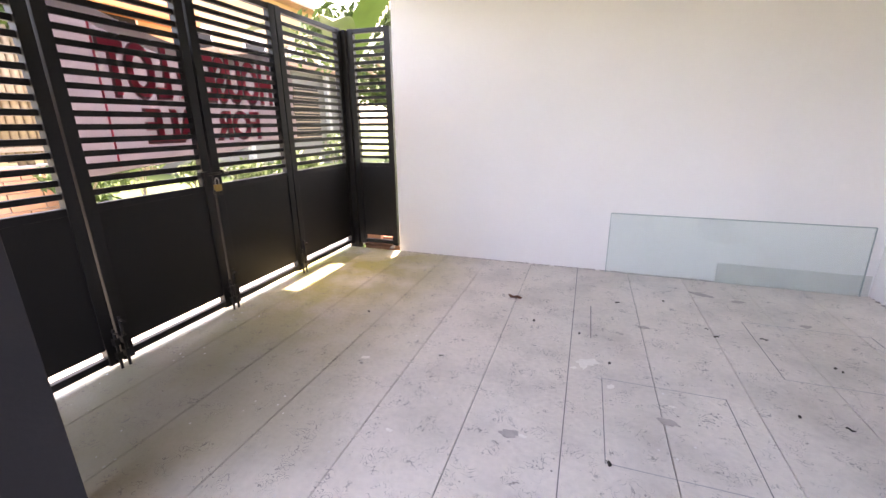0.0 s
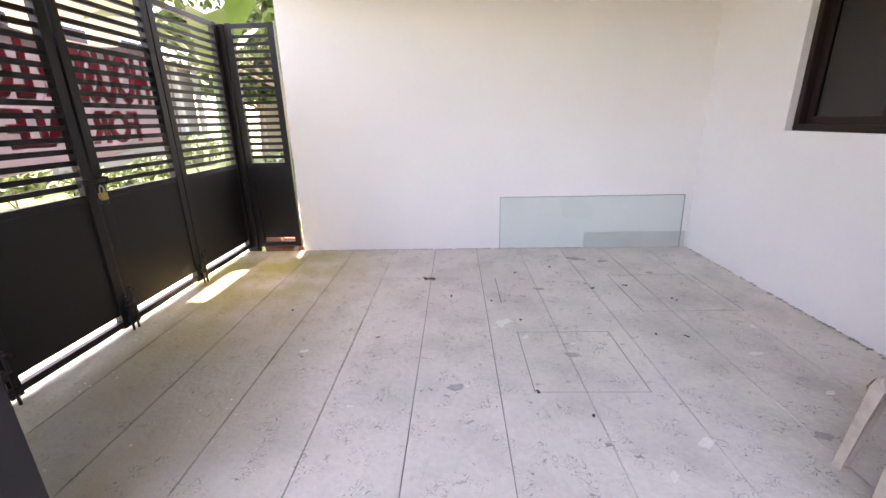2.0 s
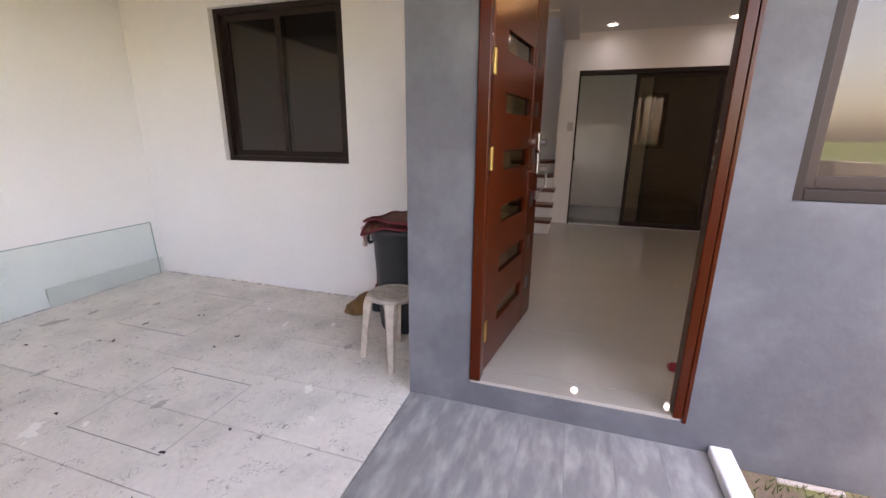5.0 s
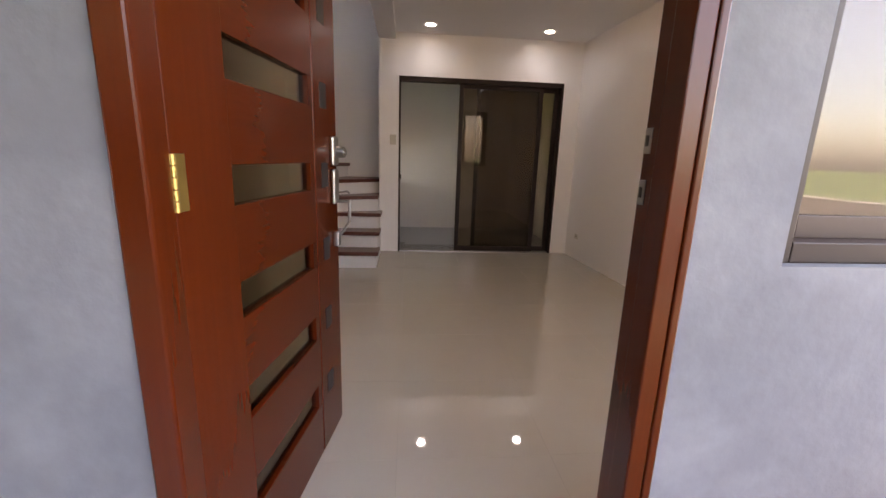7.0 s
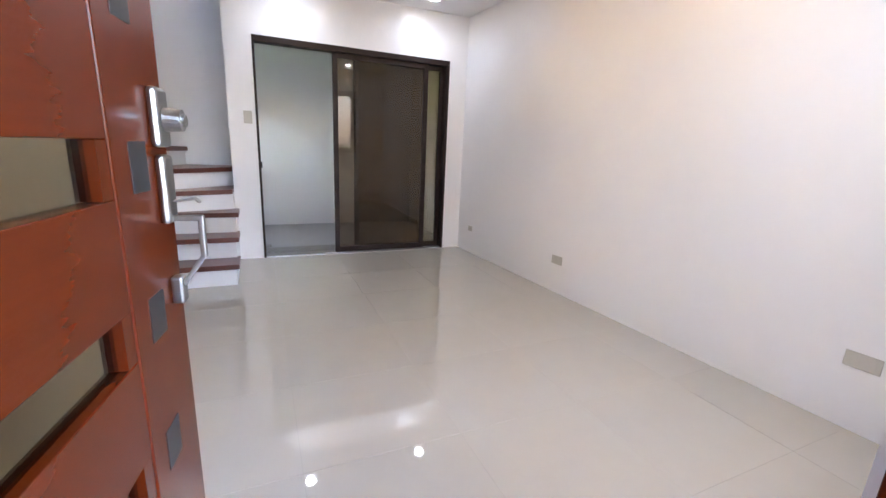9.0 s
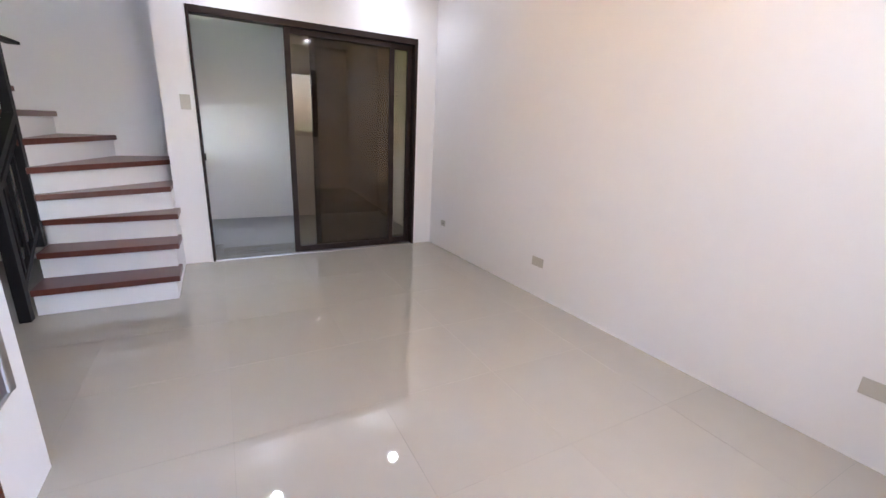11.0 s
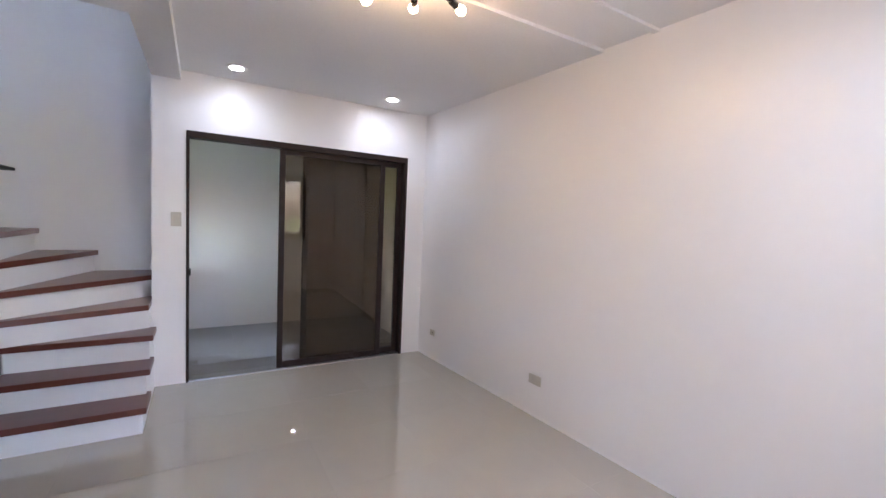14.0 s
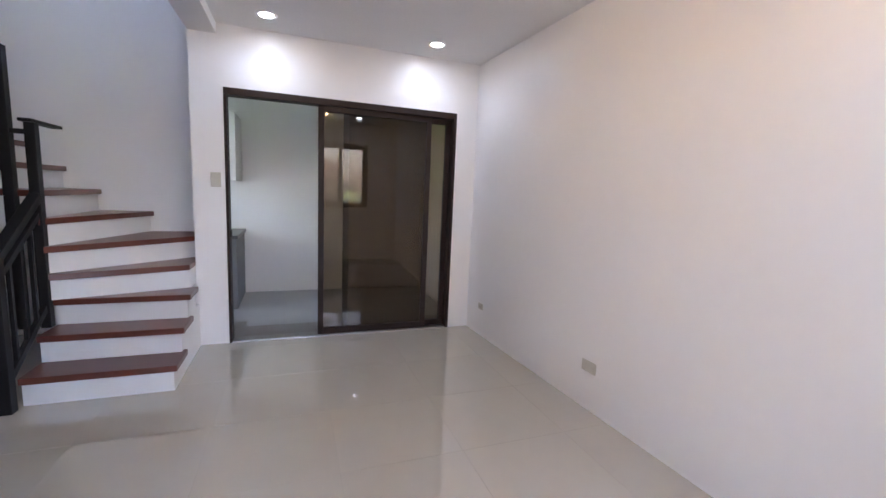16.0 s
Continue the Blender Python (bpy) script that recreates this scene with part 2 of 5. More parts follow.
M_SHEET = mat("black_sheet_paint", (0.006, 0.0055, 0.006), 0.55, var=0.3, scale=1.5, grain=0.15, gscale=120, bump=0.06)
for m_ in (M_BLACK, M_SHEET, M_GREY):
    m_.node_tree.nodes["Principled BSDF"].inputs["Specular IOR Level"].default_value = 0.3
M_BRONZE = mat("bronze_aluminium", (0.020, 0.011, 0.009), 0.5, 0.0, var=0.1, bump=0.0)
M_BRONZE.node_tree.nodes["Principled BSDF"].inputs["Specular IOR Level"].default_value = 0.25
M_TILE = mat("polished_cream_tile", (0.395, 0.365, 0.32), 0.035, var=0.04, scale=1.2, grain=0.03, gscale=9, bump=0.0, each=0.03)
M_KTILE = mat("grey_kitchen_tile", (0.30, 0.31, 0.33), 0.3, var=0.1, bump=0.02, each=0.04)
M_WOOD_H = mat("varnished_wood_across", (0.050, 0.0070, 0.0011), 0.24, var=0.22, scale=3.0, grain=0.20, gscale=16, bump=0.0, stretch=(0.22, 5, 5), each=0.08)
M_WOOD_V = mat("varnished_wood_upright", (0.050, 0.0070, 0.0011), 0.24, var=0.22, scale=3.0, grain=0.20, gscale=16, bump=0.0, stretch=(5, 5, 0.22), each=0.08)
for m_ in (M_WOOD_H, M_WOOD_V):
    m_.node_tree.nodes["Principled BSDF"].inputs["Specular IOR Level"].default_value = 0.22
M_TREAD = mat("dark_red_tread", (0.085, 0.020, 0.012), 0.32, var=0.3, scale=2.5, grain=0.15, gscale=18, bump=0.04, stretch=(4, 0.5, 4), coat=0.35, each=0.04)
M_RISER = mat("white_riser_paint", (0.74, 0.73, 0.72), 0.45, var=0.06, grain=0.02, bump=0.05)
M_BRASS = mat("brass", (0.40, 0.27, 0.09), 0.45, 1.0, var=0.2, scale=20, bump=0.0)
M_STEEL = mat("brushed_nickel", (0.33, 0.32, 0.31), 0.34, 1.0, var=0.12, scale=30, bump=0.0)
M_IRON = mat("dark_iron", (0.03, 0.027, 0.025), 0.45, 0.6, var=0.2, bump=0.0)
M_PLASTIC = mat("ivory_plastic", (0.47, 0.445, 0.39), 0.4, var=0.03, bump=0.0)
M_STOOL = mat("worn_beige_plastic", (0.46, 0.40, 0.34), 0.5, var=0.2, scale=9, grain=0.12, gscale=50, bump=0.1, tint=(0.30, 0.24, 0.19), tint_amount=0.7)
M_BIN = mat("black_bin_plastic", (0.022, 0.024, 0.027), 0.5, var=0.25, scale=6, bump=0.05)
M_RUG = mat("red_rug", (0.20, 0.055, 0.05), 0.95, var=0.4, scale=14, grain=0.25, gscale=140, bump=0.5, tint=(0.33, 0.26, 0.16), tint_amount=0.9)
M_RUGB = mat("maroon_rug_binding", (0.16, 0.02, 0.03), 0.9, var=0.2, scale=20, bump=0.3)
M_PINK = mat("pale_cloth", (0.55, 0.40, 0.37), 0.9, var=0.2, scale=20, bump=0.3)
M_PLANK = mat("grey_plank_tile", (0.20, 0.195, 0.195), 0.5, var=0.35, scale=2.2, grain=0.22, gscale=13, bump=0.15, stretch=(1.1, 3.0, 3.0), tint=(0.36, 0.35, 0.34), tint_amount=0.9, each=0.05)
M_WALKJ = mat("walkway_grout", (0.30, 0.295, 0.29), 0.8)
M_KERB = mat("white_kerb_paint", (0.82, 0.81, 0.80), 0.5, var=0.06, bump=0.1)
M_SOIL = mat("bare_soil", (0.16, 0.115, 0.08), 0.95, var=0.4, scale=7, grain=0.35, gscale=60, bump=0.9, tint=(0.14, 0.16, 0.05), tint_amount=0.8)
M_ROAD = mat("pale_concrete_road", (0.27, 0.265, 0.25), 0.85, var=0.18, scale=0.8, grain=0.08, gscale=20, bump=0.2)
M_GRASS = mat("grass", (0.06, 0.095, 0.02), 0.9, var=0.35, scale=3, grain=0.3, gscale=40, bump=0.6)
M_LEAF = mat("leaf", (0.045, 0.08, 0.016), 0.5, var=0.4, scale=6, grain=0.1, bump=0.0)
M_LEAF2 = mat("light_leaf", (0.07, 0.105, 0.028), 0.5, var=0.3, scale=6, grain=0.1, bump=0.0)
M_BARK = mat("bark", (0.16, 0.12, 0.09), 0.9, var=0.3, scale=6, grain=0.3, gscale=30, bump=0.6)
M_YELLOW = mat("yellow_house_paint", (0.44, 0.31, 0.17), 0.8, var=0.12, scale=0.8, bump=0.1)
M_CLAY = mat("clay_brick", (0.36, 0.17, 0.10), 0.85, var=0.25, scale=4, grain=0.1, bump=0.3, each=0.15)
M_BAMBOO = mat("bamboo_slat", (0.17, 0.12, 0.07), 0.7, var=0.25, scale=6, bump=0.1, stretch=(4, 4, 0.5), each=0.2)
M_ROOF = mat("rusty_roof", (0.25, 0.15, 0.11), 0.7, var=0.3, scale=2, bump=0.2)
M_DARKW = mat("dark_window", (0.02, 0.018, 0.018), 0.3, var=0.1, bump=0.0)
M_TARP = mat("white_tarpaulin", (0.36, 0.32, 0.335), 0.45, var=0.05, scale=2, bump=0.05)
M_RED = mat("red_print", (0.62, 0.045, 0.09), 0.5, var=0.06, bump=0.0)
M_DKRED = mat("dark_print", (0.22, 0.06, 0.08), 0.5, var=0.06, bump=0.0)
M_DRY = mat("dry_leaf_brown", (0.18, 0.075, 0.04), 0.8, var=0.3, scale=30, bump=0.2)
M_BOARD = mat("grey_cement_board", (0.55, 0.55, 0.53), 0.8, var=0.2, scale=5, grain=0.1, bump=0.2)
M_STONE = mat("rubble", (0.33, 0.29, 0.26), 0.9, var=0.3, scale=9, grain=0.2, bump=0.5, each=0.2)
M_RUST = mat("rusty_plate", (0.20, 0.09, 0.05), 0.8, var=0.3, scale=9, bump=0.3)
M_TILE.node_tree.nodes["Principled BSDF"].inputs["Specular IOR Level"].default_value = 1.0
M_TILE.node_tree.nodes["Principled BSDF"].inputs["Coat Weight"].default_value = 0.5
M_TILE.node_tree.nodes["Principled BSDF"].inputs["Coat Roughness"].default_value = 0.02
# each plank and tile is cut from another stretch of the pattern
for m_ in (M_PLANK, M_TILE):
    t_ = m_.node_tree
    mapping = next(n for n in t_.nodes if n.type == "MAPPING")
    source = mapping.inputs[0].links[0].from_socket
    place_ = t_.nodes.new("ShaderNodeObjectInfo")
    shift = t_.nodes.new("ShaderNodeVectorMath")
    shift.operation = "MULTIPLY_ADD"
    t_.links.new(place_.outputs["Location"], shift.inputs[0])
    shift.inputs[1].default_value = (3.7, 5.3, 1.0)
    t_.links.new(source, shift.inputs[2])
    t_.links.new(shift.outputs[0], mapping.inputs[0])
M_BULB = glow_mat("bulb_glow", WARM, 2.1)
M_DISC = glow_mat("downlight_glow", (0.92, 0.96, 1.0), 1.3)
M_DARKW.node_tree.nodes["Principled BSDF"].inputs["Specular IOR Level"].default_value = 0.15
G_TINT = glass_mat("bronze_tinted_glass", (0.58, 0.51, 0.43))
G_DARK = glass_mat("dark_tinted_glass", (0.36, 0.32, 0.30))
G_GREEN = glass_mat("green_plate_glass", (0.955, 0.982, 0.975))
G_SLOT = glass_mat("brown_door_glass", (0.50, 0.46, 0.36))
G_REAR = clear_mat("bronze_rear_glass", (0.60, 0.53, 0.45))
G_FRONT = glass_mat("brown_window_glass", (0.52, 0.48, 0.46))
G_CLEAR = glass_mat("clear_window_glass", (0.86, 0.83, 0.87))
G_TUBE = glass_mat("clear_plastic_wrap", (0.95, 0.95, 0.93), 0.1)


# ---- builders ----
def link(name, bm, material, parent=None, label="", smooth=False):
    me = bpy.data.meshes.new(name)
    bmesh.ops.recalc_face_normals(bm, faces=bm.faces)
    bm.to_mesh(me)
    bm.free()
    me.materials.append(material)
    if smooth:
        for p in me.polygons:
            p.use_smooth = True
    ob = new(name, me)
    if parent:
        ob.parent = parent
    if label:
        ob["label"] = label
    return ob


def part(name, bm, material, parent, label="", smooth=False):
    return link(name, bm, material, parent, label, smooth)


def thing(name, label, category, group="", at=(0, 0, 0)):
    ob = new(name)
    ob.location = at
    ob.empty_display_size = 0.1
    return tagged(ob, label, category, group)


def setting(name, bm, material, label="", category=""):
    return tagged(link(name, bm, material), label, category, kind="structure")


def box(bm, x0, x1, y0, y1, z0, z1, bevel=0.0, m=None):
    r = bmesh.ops.create_cube(bm, size=1)
    vs = r["verts"]
    t = Matrix.Translation(((x0 + x1) / 2, (y0 + y1) / 2, (z0 + z1) / 2)) @ Matrix.Diagonal((abs(x1 - x0), abs(y1 - y0), abs(z1 - z0), 1))
    bmesh.ops.transform(bm, matrix=(m @ t) if m else t, verts=vs)
    if bevel:
        es = list({e for v in vs for e in v.link_edges})
        bmesh.ops.bevel(bm, geom=es, offset=bevel, segments=2, affect="EDGES", profile=0.5)
    return bm


def boxes(*rows, bevel=0.0):
    bm = bmesh.new()
    for r in rows:
        box(bm, *r, bevel=bevel)
    return bm


def rod(bm, a, b, r, r2=None, seg=12):
    a, b = Vector(a), Vector(b)
    q = (b - a).to_track_quat("Z", "Y").to_matrix().to_4x4()
    m = Matrix.Translation((a + b) / 2) @ q
    bmesh.ops.create_cone(bm, cap_ends=True, segments=seg, radius1=r, radius2=r if r2 is None else r2, depth=(b - a).length, matrix=m)
    return bm


def bar(bm, a, b, w, h, bevel=0.003):
    """A flat bar from a to b, w wide level, h thick upright."""
    a, b = Vector(a), Vector(b)
    d = (b - a).normalized()
    side = d.cross(Vector((0, 0, 1)))
    side = side.normalized() if side.length > 0.01 else Vector((1, 0, 0))
    up = side.cross(d)
    m = Matrix((side, d, up)).transposed().to_4x4()
    m.translation = (a + b) / 2
    return box(bm, -w / 2, w / 2, -(b - a).length / 2, (b - a).length / 2, -h / 2, h / 2, bevel=bevel, m=m)


def lathe(bm, profile, seg=24, at=(0, 0, 0)):
    rings = []
    for r, z in profile:
        rings.append([bm.verts.new((at[0] + r * math.cos(2 * math.pi * i / seg), at[1] + r * math.sin(2 * math.pi * i / seg), at[2] + z)) for i in range(seg)])
    for a, b in zip(rings, rings[1:]):
        for i in range(seg):
            bm.faces.new((a[i], a[(i + 1) % seg], b[(i + 1) % seg], b[i]))
    bm.faces.new(rings[0])
    bm.faces.new(rings[-1])
    return bm


def wall(axis, p0, p1, a0, a1, z0, z1, holes=()):
    """A wall across the axis from p0 to p1, from a0 to a1 along, with openings (a0, a1, z0, z1) right through it."""
    bm = bmesh.new()
    cuts_a = sorted({a0, a1, *[h[0] for h in holes], *[h[1] for h in holes]})
    cuts_z = sorted({z0, z1, *[h[2] for h in holes], *[h[3] for h in holes]})
    solid = lambda i, j: 0 <= i < len(cuts_a) - 1 and 0 <= j < len(cuts_z) - 1 and not any(
        h[0] <= (cuts_a[i] + cuts_a[i + 1]) / 2 <= h[1] and h[2] <= (cuts_z[j] + cuts_z[j + 1]) / 2 <= h[3] for h in holes)
    put = lambda p, a, z: bm.verts.new((p, a, z) if axis == "x" else (a, p, z))
    for i in range(len(cuts_a) - 1):
        for j in range(len(cuts_z) - 1):
            if not solid(i, j):
                continue
            a, b, c, d = cuts_a[i], cuts_a[i + 1], cuts_z[j], cuts_z[j + 1]
            for p in (p0, p1):
                bm.faces.new([put(p, a, c), put(p, b, c), put(p, b, d), put(p, a, d)])
            for gone, (u, v) in ((not solid(i - 1, j), ((a, c), (a, d))), (not solid(i + 1, j), ((b, c), (b, d))),
                                 (not solid(i, j - 1), ((a, c), (b, c))), (not solid(i, j + 1), ((a, d), (b, d)))):
                if gone:
                    bm.faces.new([put(p0, *u), put(p1, *u), put(p1, *v), put(p0, *v)])
    bmesh.ops.remove_doubles(bm, verts=bm.verts, dist=0.0005)
    return bm


def prism(pts, z0, z1, bevel=0.0):
    bm = bmesh.new()
    lo = [bm.verts.new((x, y, z0)) for x, y in pts]
    hi = [bm.verts.new((x, y, z1)) for x, y in pts]
    bm.faces.new(lo)
    bm.faces.new(hi)
    for i in range(len(pts)):
        j = (i + 1) % len(pts)
        bm.faces.new((lo[i], lo[j], hi[j], hi[i]))
    if bevel:
        bmesh.ops.bevel(bm, geom=bm.edges[:], offset=bevel, segments=2, affect="EDGES", profile=0.5)
    return bm


ZI = 0.154        # inside floor
XF, XFI = 1.10, 1.25      # front wall, out and in
YW = 3.355        # carport's white end wall
XW = 2.276        # carport's window wall
XG = -2.32        # gate
YR = -2.903       # long wall of the room
XS = 5.618        # partition with the sliding door
YL = -0.135       # short wall by the entrance
CE, CB = 2.78, 2.70       # ceiling and its lower border
CS = 2.74         # underside of the carport slab
XB = 6.22         # back of the stairwell

# ---- setting: outside ----
setting("ground", boxes((-400, 400, -400, 400, -0.6, -0.075)), M_GRASS, "rough green grass and earth around the house", "ground")
setting("road", boxes((-7.2, -3.4, -120, 120, -0.2, -0.055)), M_ROAD, "pale sunlit concrete road outside the gate", "road")
setting("pavement", boxes((-3.4, -2.36, -6, 9, -0.2, -0.03)), M_ROAD, "pale concrete apron between gate and road", "pavement")
setting("carport_base", boxes((-2.4, XW, 0.055, YW, -0.3, -0.008)), M_JOINT, "dark dirt in the joints of the carport floor", "floor")
setting("yard_soil", boxes((-2.3, XF, -3.3, -1.52, -0.3, -0.055)), M_SOIL, "bare brown soil with a little grass", "soil")
setting("walkway_base", boxes((-2.4, XF, -1.43, 0.05, -0.3, -0.001)), M_WALKJ, "pale grey joints under the grey plank tiles", "floor")
# unseen closing wall; height and grey set by the light it passes and bounces
setting("wall_yard_added", boxes((-2.4, XF, -3.45, -3.3, -0.2, 1.2), (-2.4, -2.25, -3.3, -1.6, -0.2, 1.2)), M_PERI, "plain grey yard wall, added unseen to shape the carport's light", "wall")
setting("wall_north", wall("y", YW, YW + 0.15, -1.72, XB + 0.12, -0.2, 5.4), M_WALL_OUT, "smooth white painted end wall of the carport", "wall")
setting("wall_window", wall("x", XW, XW + 0.15, 0.06, YW, -0.2, 2.98, [(1.07, 2.35, 1.18, 2.44)]), M_WALL_OUT, "white painted carport wall with a window", "wall")
setting("wall_front", wall("x", XF, XF + 0.08, -3.32, 0.06, -0.2, 5.4, [(-1.305, -0.284, ZI - 0.02, 2.29), (-2.57, -1.53, 1.18, 2.40)]), M_GREY,
        "grey painted cement front wall with the doorway", "wall")
setting("wall_front_lining", wall("x", XF + 0.08, XFI, -3.2, YL, -0.2, 2.9, [(-1.36, -0.284, ZI - 0.02, 2.29), (-2.57, -1.53, 1.18, 2.40)]), M_WALL_IN,
        "white painted inner face of the front wall", "wall")
setting("wall_entry", boxes((XFI, 3.18, YL, -0.005, 0.0, 2.9), (XF + 0.08, XW + 0.15, -0.005, 0.06, -0.2, 5.4)), M_WALL_IN, "short white wall beside the entrance", "wall")
# unseen slab; its reach and corner notch are shaped to place shade and sun
setting("carport_ceiling", boxes((-2.6, -2.19, -2.1, 2.9, CS, CS + 0.2), (-2.19, XF, -2.1, YW, CS, CS + 0.2), (-2.19, -1.72, YW, YW + 0.6, CS, CS + 0.2), (XF, XW, 0.06, YW, CS, CS + 0.2), (XW + 0.15, 4.3, 0.06, YW, 2.98, 3.18)), M_SLAB, "unseen concrete slab over the carport, darkened to cut bounced light", "ceiling")

# ---- setting: inside ----
setting("floor_base", boxes((XF + 0.16, XB, -3.2, -0.005, -0.3, ZI - 0.0008), (XW + 0.15, XB, -0.005, YW, -0.3, ZI - 0.0008)), M_GROUT, "grout under the floor tiles", "floor")
setting("wall_south", prism([(XF, -3.154), (XS + 0.12, -2.896), (XS + 0.12, YR), (7.65, YR), (7.65, -3.32), (XF, -3.32)], -0.2, 5.4), M_WALL_IN, "long smooth white painted wall with outlets", "wall")
setting("wall_partition", wall("x", XS, XS + 0.12, YR, -0.42, 0.0, 2.9, [(-2.688, -0.658, ZI - 0.02, 2.302)]), M_WALL_IN, "white wall around the sliding glass door", "wall")
setting("wall_stair_side", wall("y", -0.52, -0.42, XS + 0.12, XB + 0.12, 0.0, 5.4), M_WALL_IN, "white wall beside the winding stairs", "wall")
setting("wall_stair_back", wall("x", XB, XB + 0.12, -0.42, YW, 0.0, 5.4, [(0.40, 1.55, 3.30, 4.40)]), M_WALL_IN, "white stairwell wall with a high window", "wall")
setting("wall_kitchen_back", wall("x", 7.50, 7.65, YR, 1.4, -0.2, 2.9), M_WALL_IN, "pale kitchen end wall", "wall")
# this window opening is added, out of view, to light the kitchen
setting("wall_kitchen_end", wall("y", 1.3, 1.4, XB + 0.12, 7.50, -0.2, 2.9, [(6.4, 7.2, 1.2, 2.3)]), M_WALL_IN, "kitchen wall with an added, unseen window opening", "wall")
setting("kitchen_floor_base", boxes((XS + 0.12, 7.50, YR, -0.52, -0.3, ZI - 0.012), (XB + 0.12, 7.50, -0.52, 1.3, -0.3, ZI - 0.012)), M_GROUT, "grout under the kitchen tiles", "floor")
setting("ceiling", boxes((3.41, XS, -3.2, -0.62, CE, 2.95), (XFI, 3.41, -3.2, -0.62, CE + 0.02, 2.95), (XFI, XS, -0.62, -0.42, CB, 2.95), (XFI, 4.44, -0.42, YL, CB, 2.95),
                         (3.18, 4.44, YL, YW, CB, 2.95), (XW + 0.15, 3.18, -0.005, YW, CB, 2.95), (4.13, 4.16, -0.42, YW, CB - 0.012, CB + 0.05), (3.04, 3.08, -3.2, -0.62, CE + 0.004, CE + 0.05)), M_CEIL, "pale grey painted board ceiling with stepped border", "ceiling")
setting("ceiling_kitchen", boxes((XS + 0.12, 7.50, YR, -0.52, 2.75, 2.95), (XB + 0.12, 7.50, -0.52, 1.3, 2.75, 2.95)), M_CEIL, "pale kitchen ceiling", "ceiling")
# unseen sun block, added so no sun patch falls inside the kitchen
setting("sun_block_kitchen", boxes((XB + 0.12, 7.65, 1.4, 2.6, 2.6, 2.7)), M_SLAB, "plain slab added unseen to keep sun out of the kitchen opening", "eave")
setting("wall_upper", boxes((4.32, 4.44, -0.52, YW, 2.95, 5.4), (4.44, XS + 0.12, -0.54, -0.42, 2.95, 5.4)), M_WALL_IN, "white upper walls around the stairwell", "wall")
setting("ceiling_upper", boxes((XF, 7.65, -3.32, YW + 0.15, 5.4, 5.6)), M_CEIL, "white ceiling above the stairwell", "ceiling")
# invented upper wall, out of view, that casts shade on the carport
setting("wall_shade_upper", boxes((0.55, 0.70, 0.06, YW, CS + 0.2, 5.4), (0.70, XW, 0.06, 0.20, CS + 0.2, 5.4)), M_WALL_OUT, "white upper wall over the carport, added unseen to shade it", "wall")
setting("door_sill", boxes((XF + 0.004, XFI + 0.002, -1.302, -0.287, ZI - 0.06, ZI - 0.001), bevel=0.004), M_TILE, "polished cream tile sill of the entrance", "sill")
setting("kerb", boxes((-2.2, XF - 0.002, -1.52, -1.43, -0.2, 0.045), bevel=0.008), M_KERB, "white painted kerb beside the walkway", "kerb")


# ---- windows and doors ----
def sash_window(name, x0, y0, y1, z0, z1, glass, label):
    """A sliding aluminium window whose outer face is at x0, with two sashes."""
    w = tagged(new(name), label, "window", kind="structure")
    f = 0.045
    part("window_frame", boxes((x0, x0 + 0.09, y0, y0 + f, z0, z1), (x0, x0 + 0.09, y1 - f, y1, z0, z1), (x0, x0 + 0.09, y0 + f, y1 - f, z0, z0 + f),
                               (x0, x0 + 0.09, y0 + f, y1 - f, z1 - f, z1), bevel=0.003), M_BRONZE, w)
    mid = (y0 + y1) / 2
    for k, (a, b, d) in enumerate(((y0 + f, mid + 0.03, 0.018), (mid - 0.03, y1 - f, 0.05))):
        s = 0.05
        part("sash", boxes((x0 + d, x0 + d + 0.026, a, a + s, z0 + f, z1 - f), (x0 + d, x0 + d + 0.026, b - s, b, z0 + f, z1 - f),
                           (x0 + d, x0 + d + 0.026, a + s, b - s, z0 + f, z0 + f + s), (x0 + d, x0 + d + 0.026, a + s, b - s, z1 - f - s, z1 - f), bevel=0.002), M_BRONZE, w)
        g = part("pane", boxes((x0 + d + 0.010, x0 + d + 0.016, a + s, b - s, z0 + f + s, z1 - f - s)), glass, w, "dark tinted glass")
        g.visible_shadow = False
    return w


sash_window("window_1", XW + 0.05, 1.07, 2.35, 1.18, 2.44, G_DARK, "dark bronze sliding window with tinted glass in the carport wall")
sash_window("window_2", XF + 0.03, -2.57, -1.53, 1.18, 2.40, G_FRONT, "dark bronze sliding window with tinted glass in the front wall")
sash_window("window_3", XB + 0.02, 0.40, 1.55, 3.30, 4.40, G_CLEAR, "black framed stairwell window")

# sliding glass door
sd = tagged(new("door_2"), "dark bronze sliding glass door, one leaf slid open", "sliding door", kind="structure")
y0, y1, zt = -2.688, -0.658, 2.302
part("door_frame", boxes((XS - 0.008, XS + 0.11, y0, y0 + 0.034, ZI, zt), (XS - 0.008, XS + 0.11, y1 - 0.022, y1, ZI, zt), (XS - 0.008, XS + 0.11, y0 + 0.034, y1 - 0.022, zt - 0.055, zt), bevel=0.003), M_BRONZE, sd)
part("track", boxes((XS - 0.002, XS + 0.11, y0 + 0.034, y1 - 0.022, ZI - 0.004, ZI + 0.012)), M_STEEL, sd, "pale aluminium floor track")


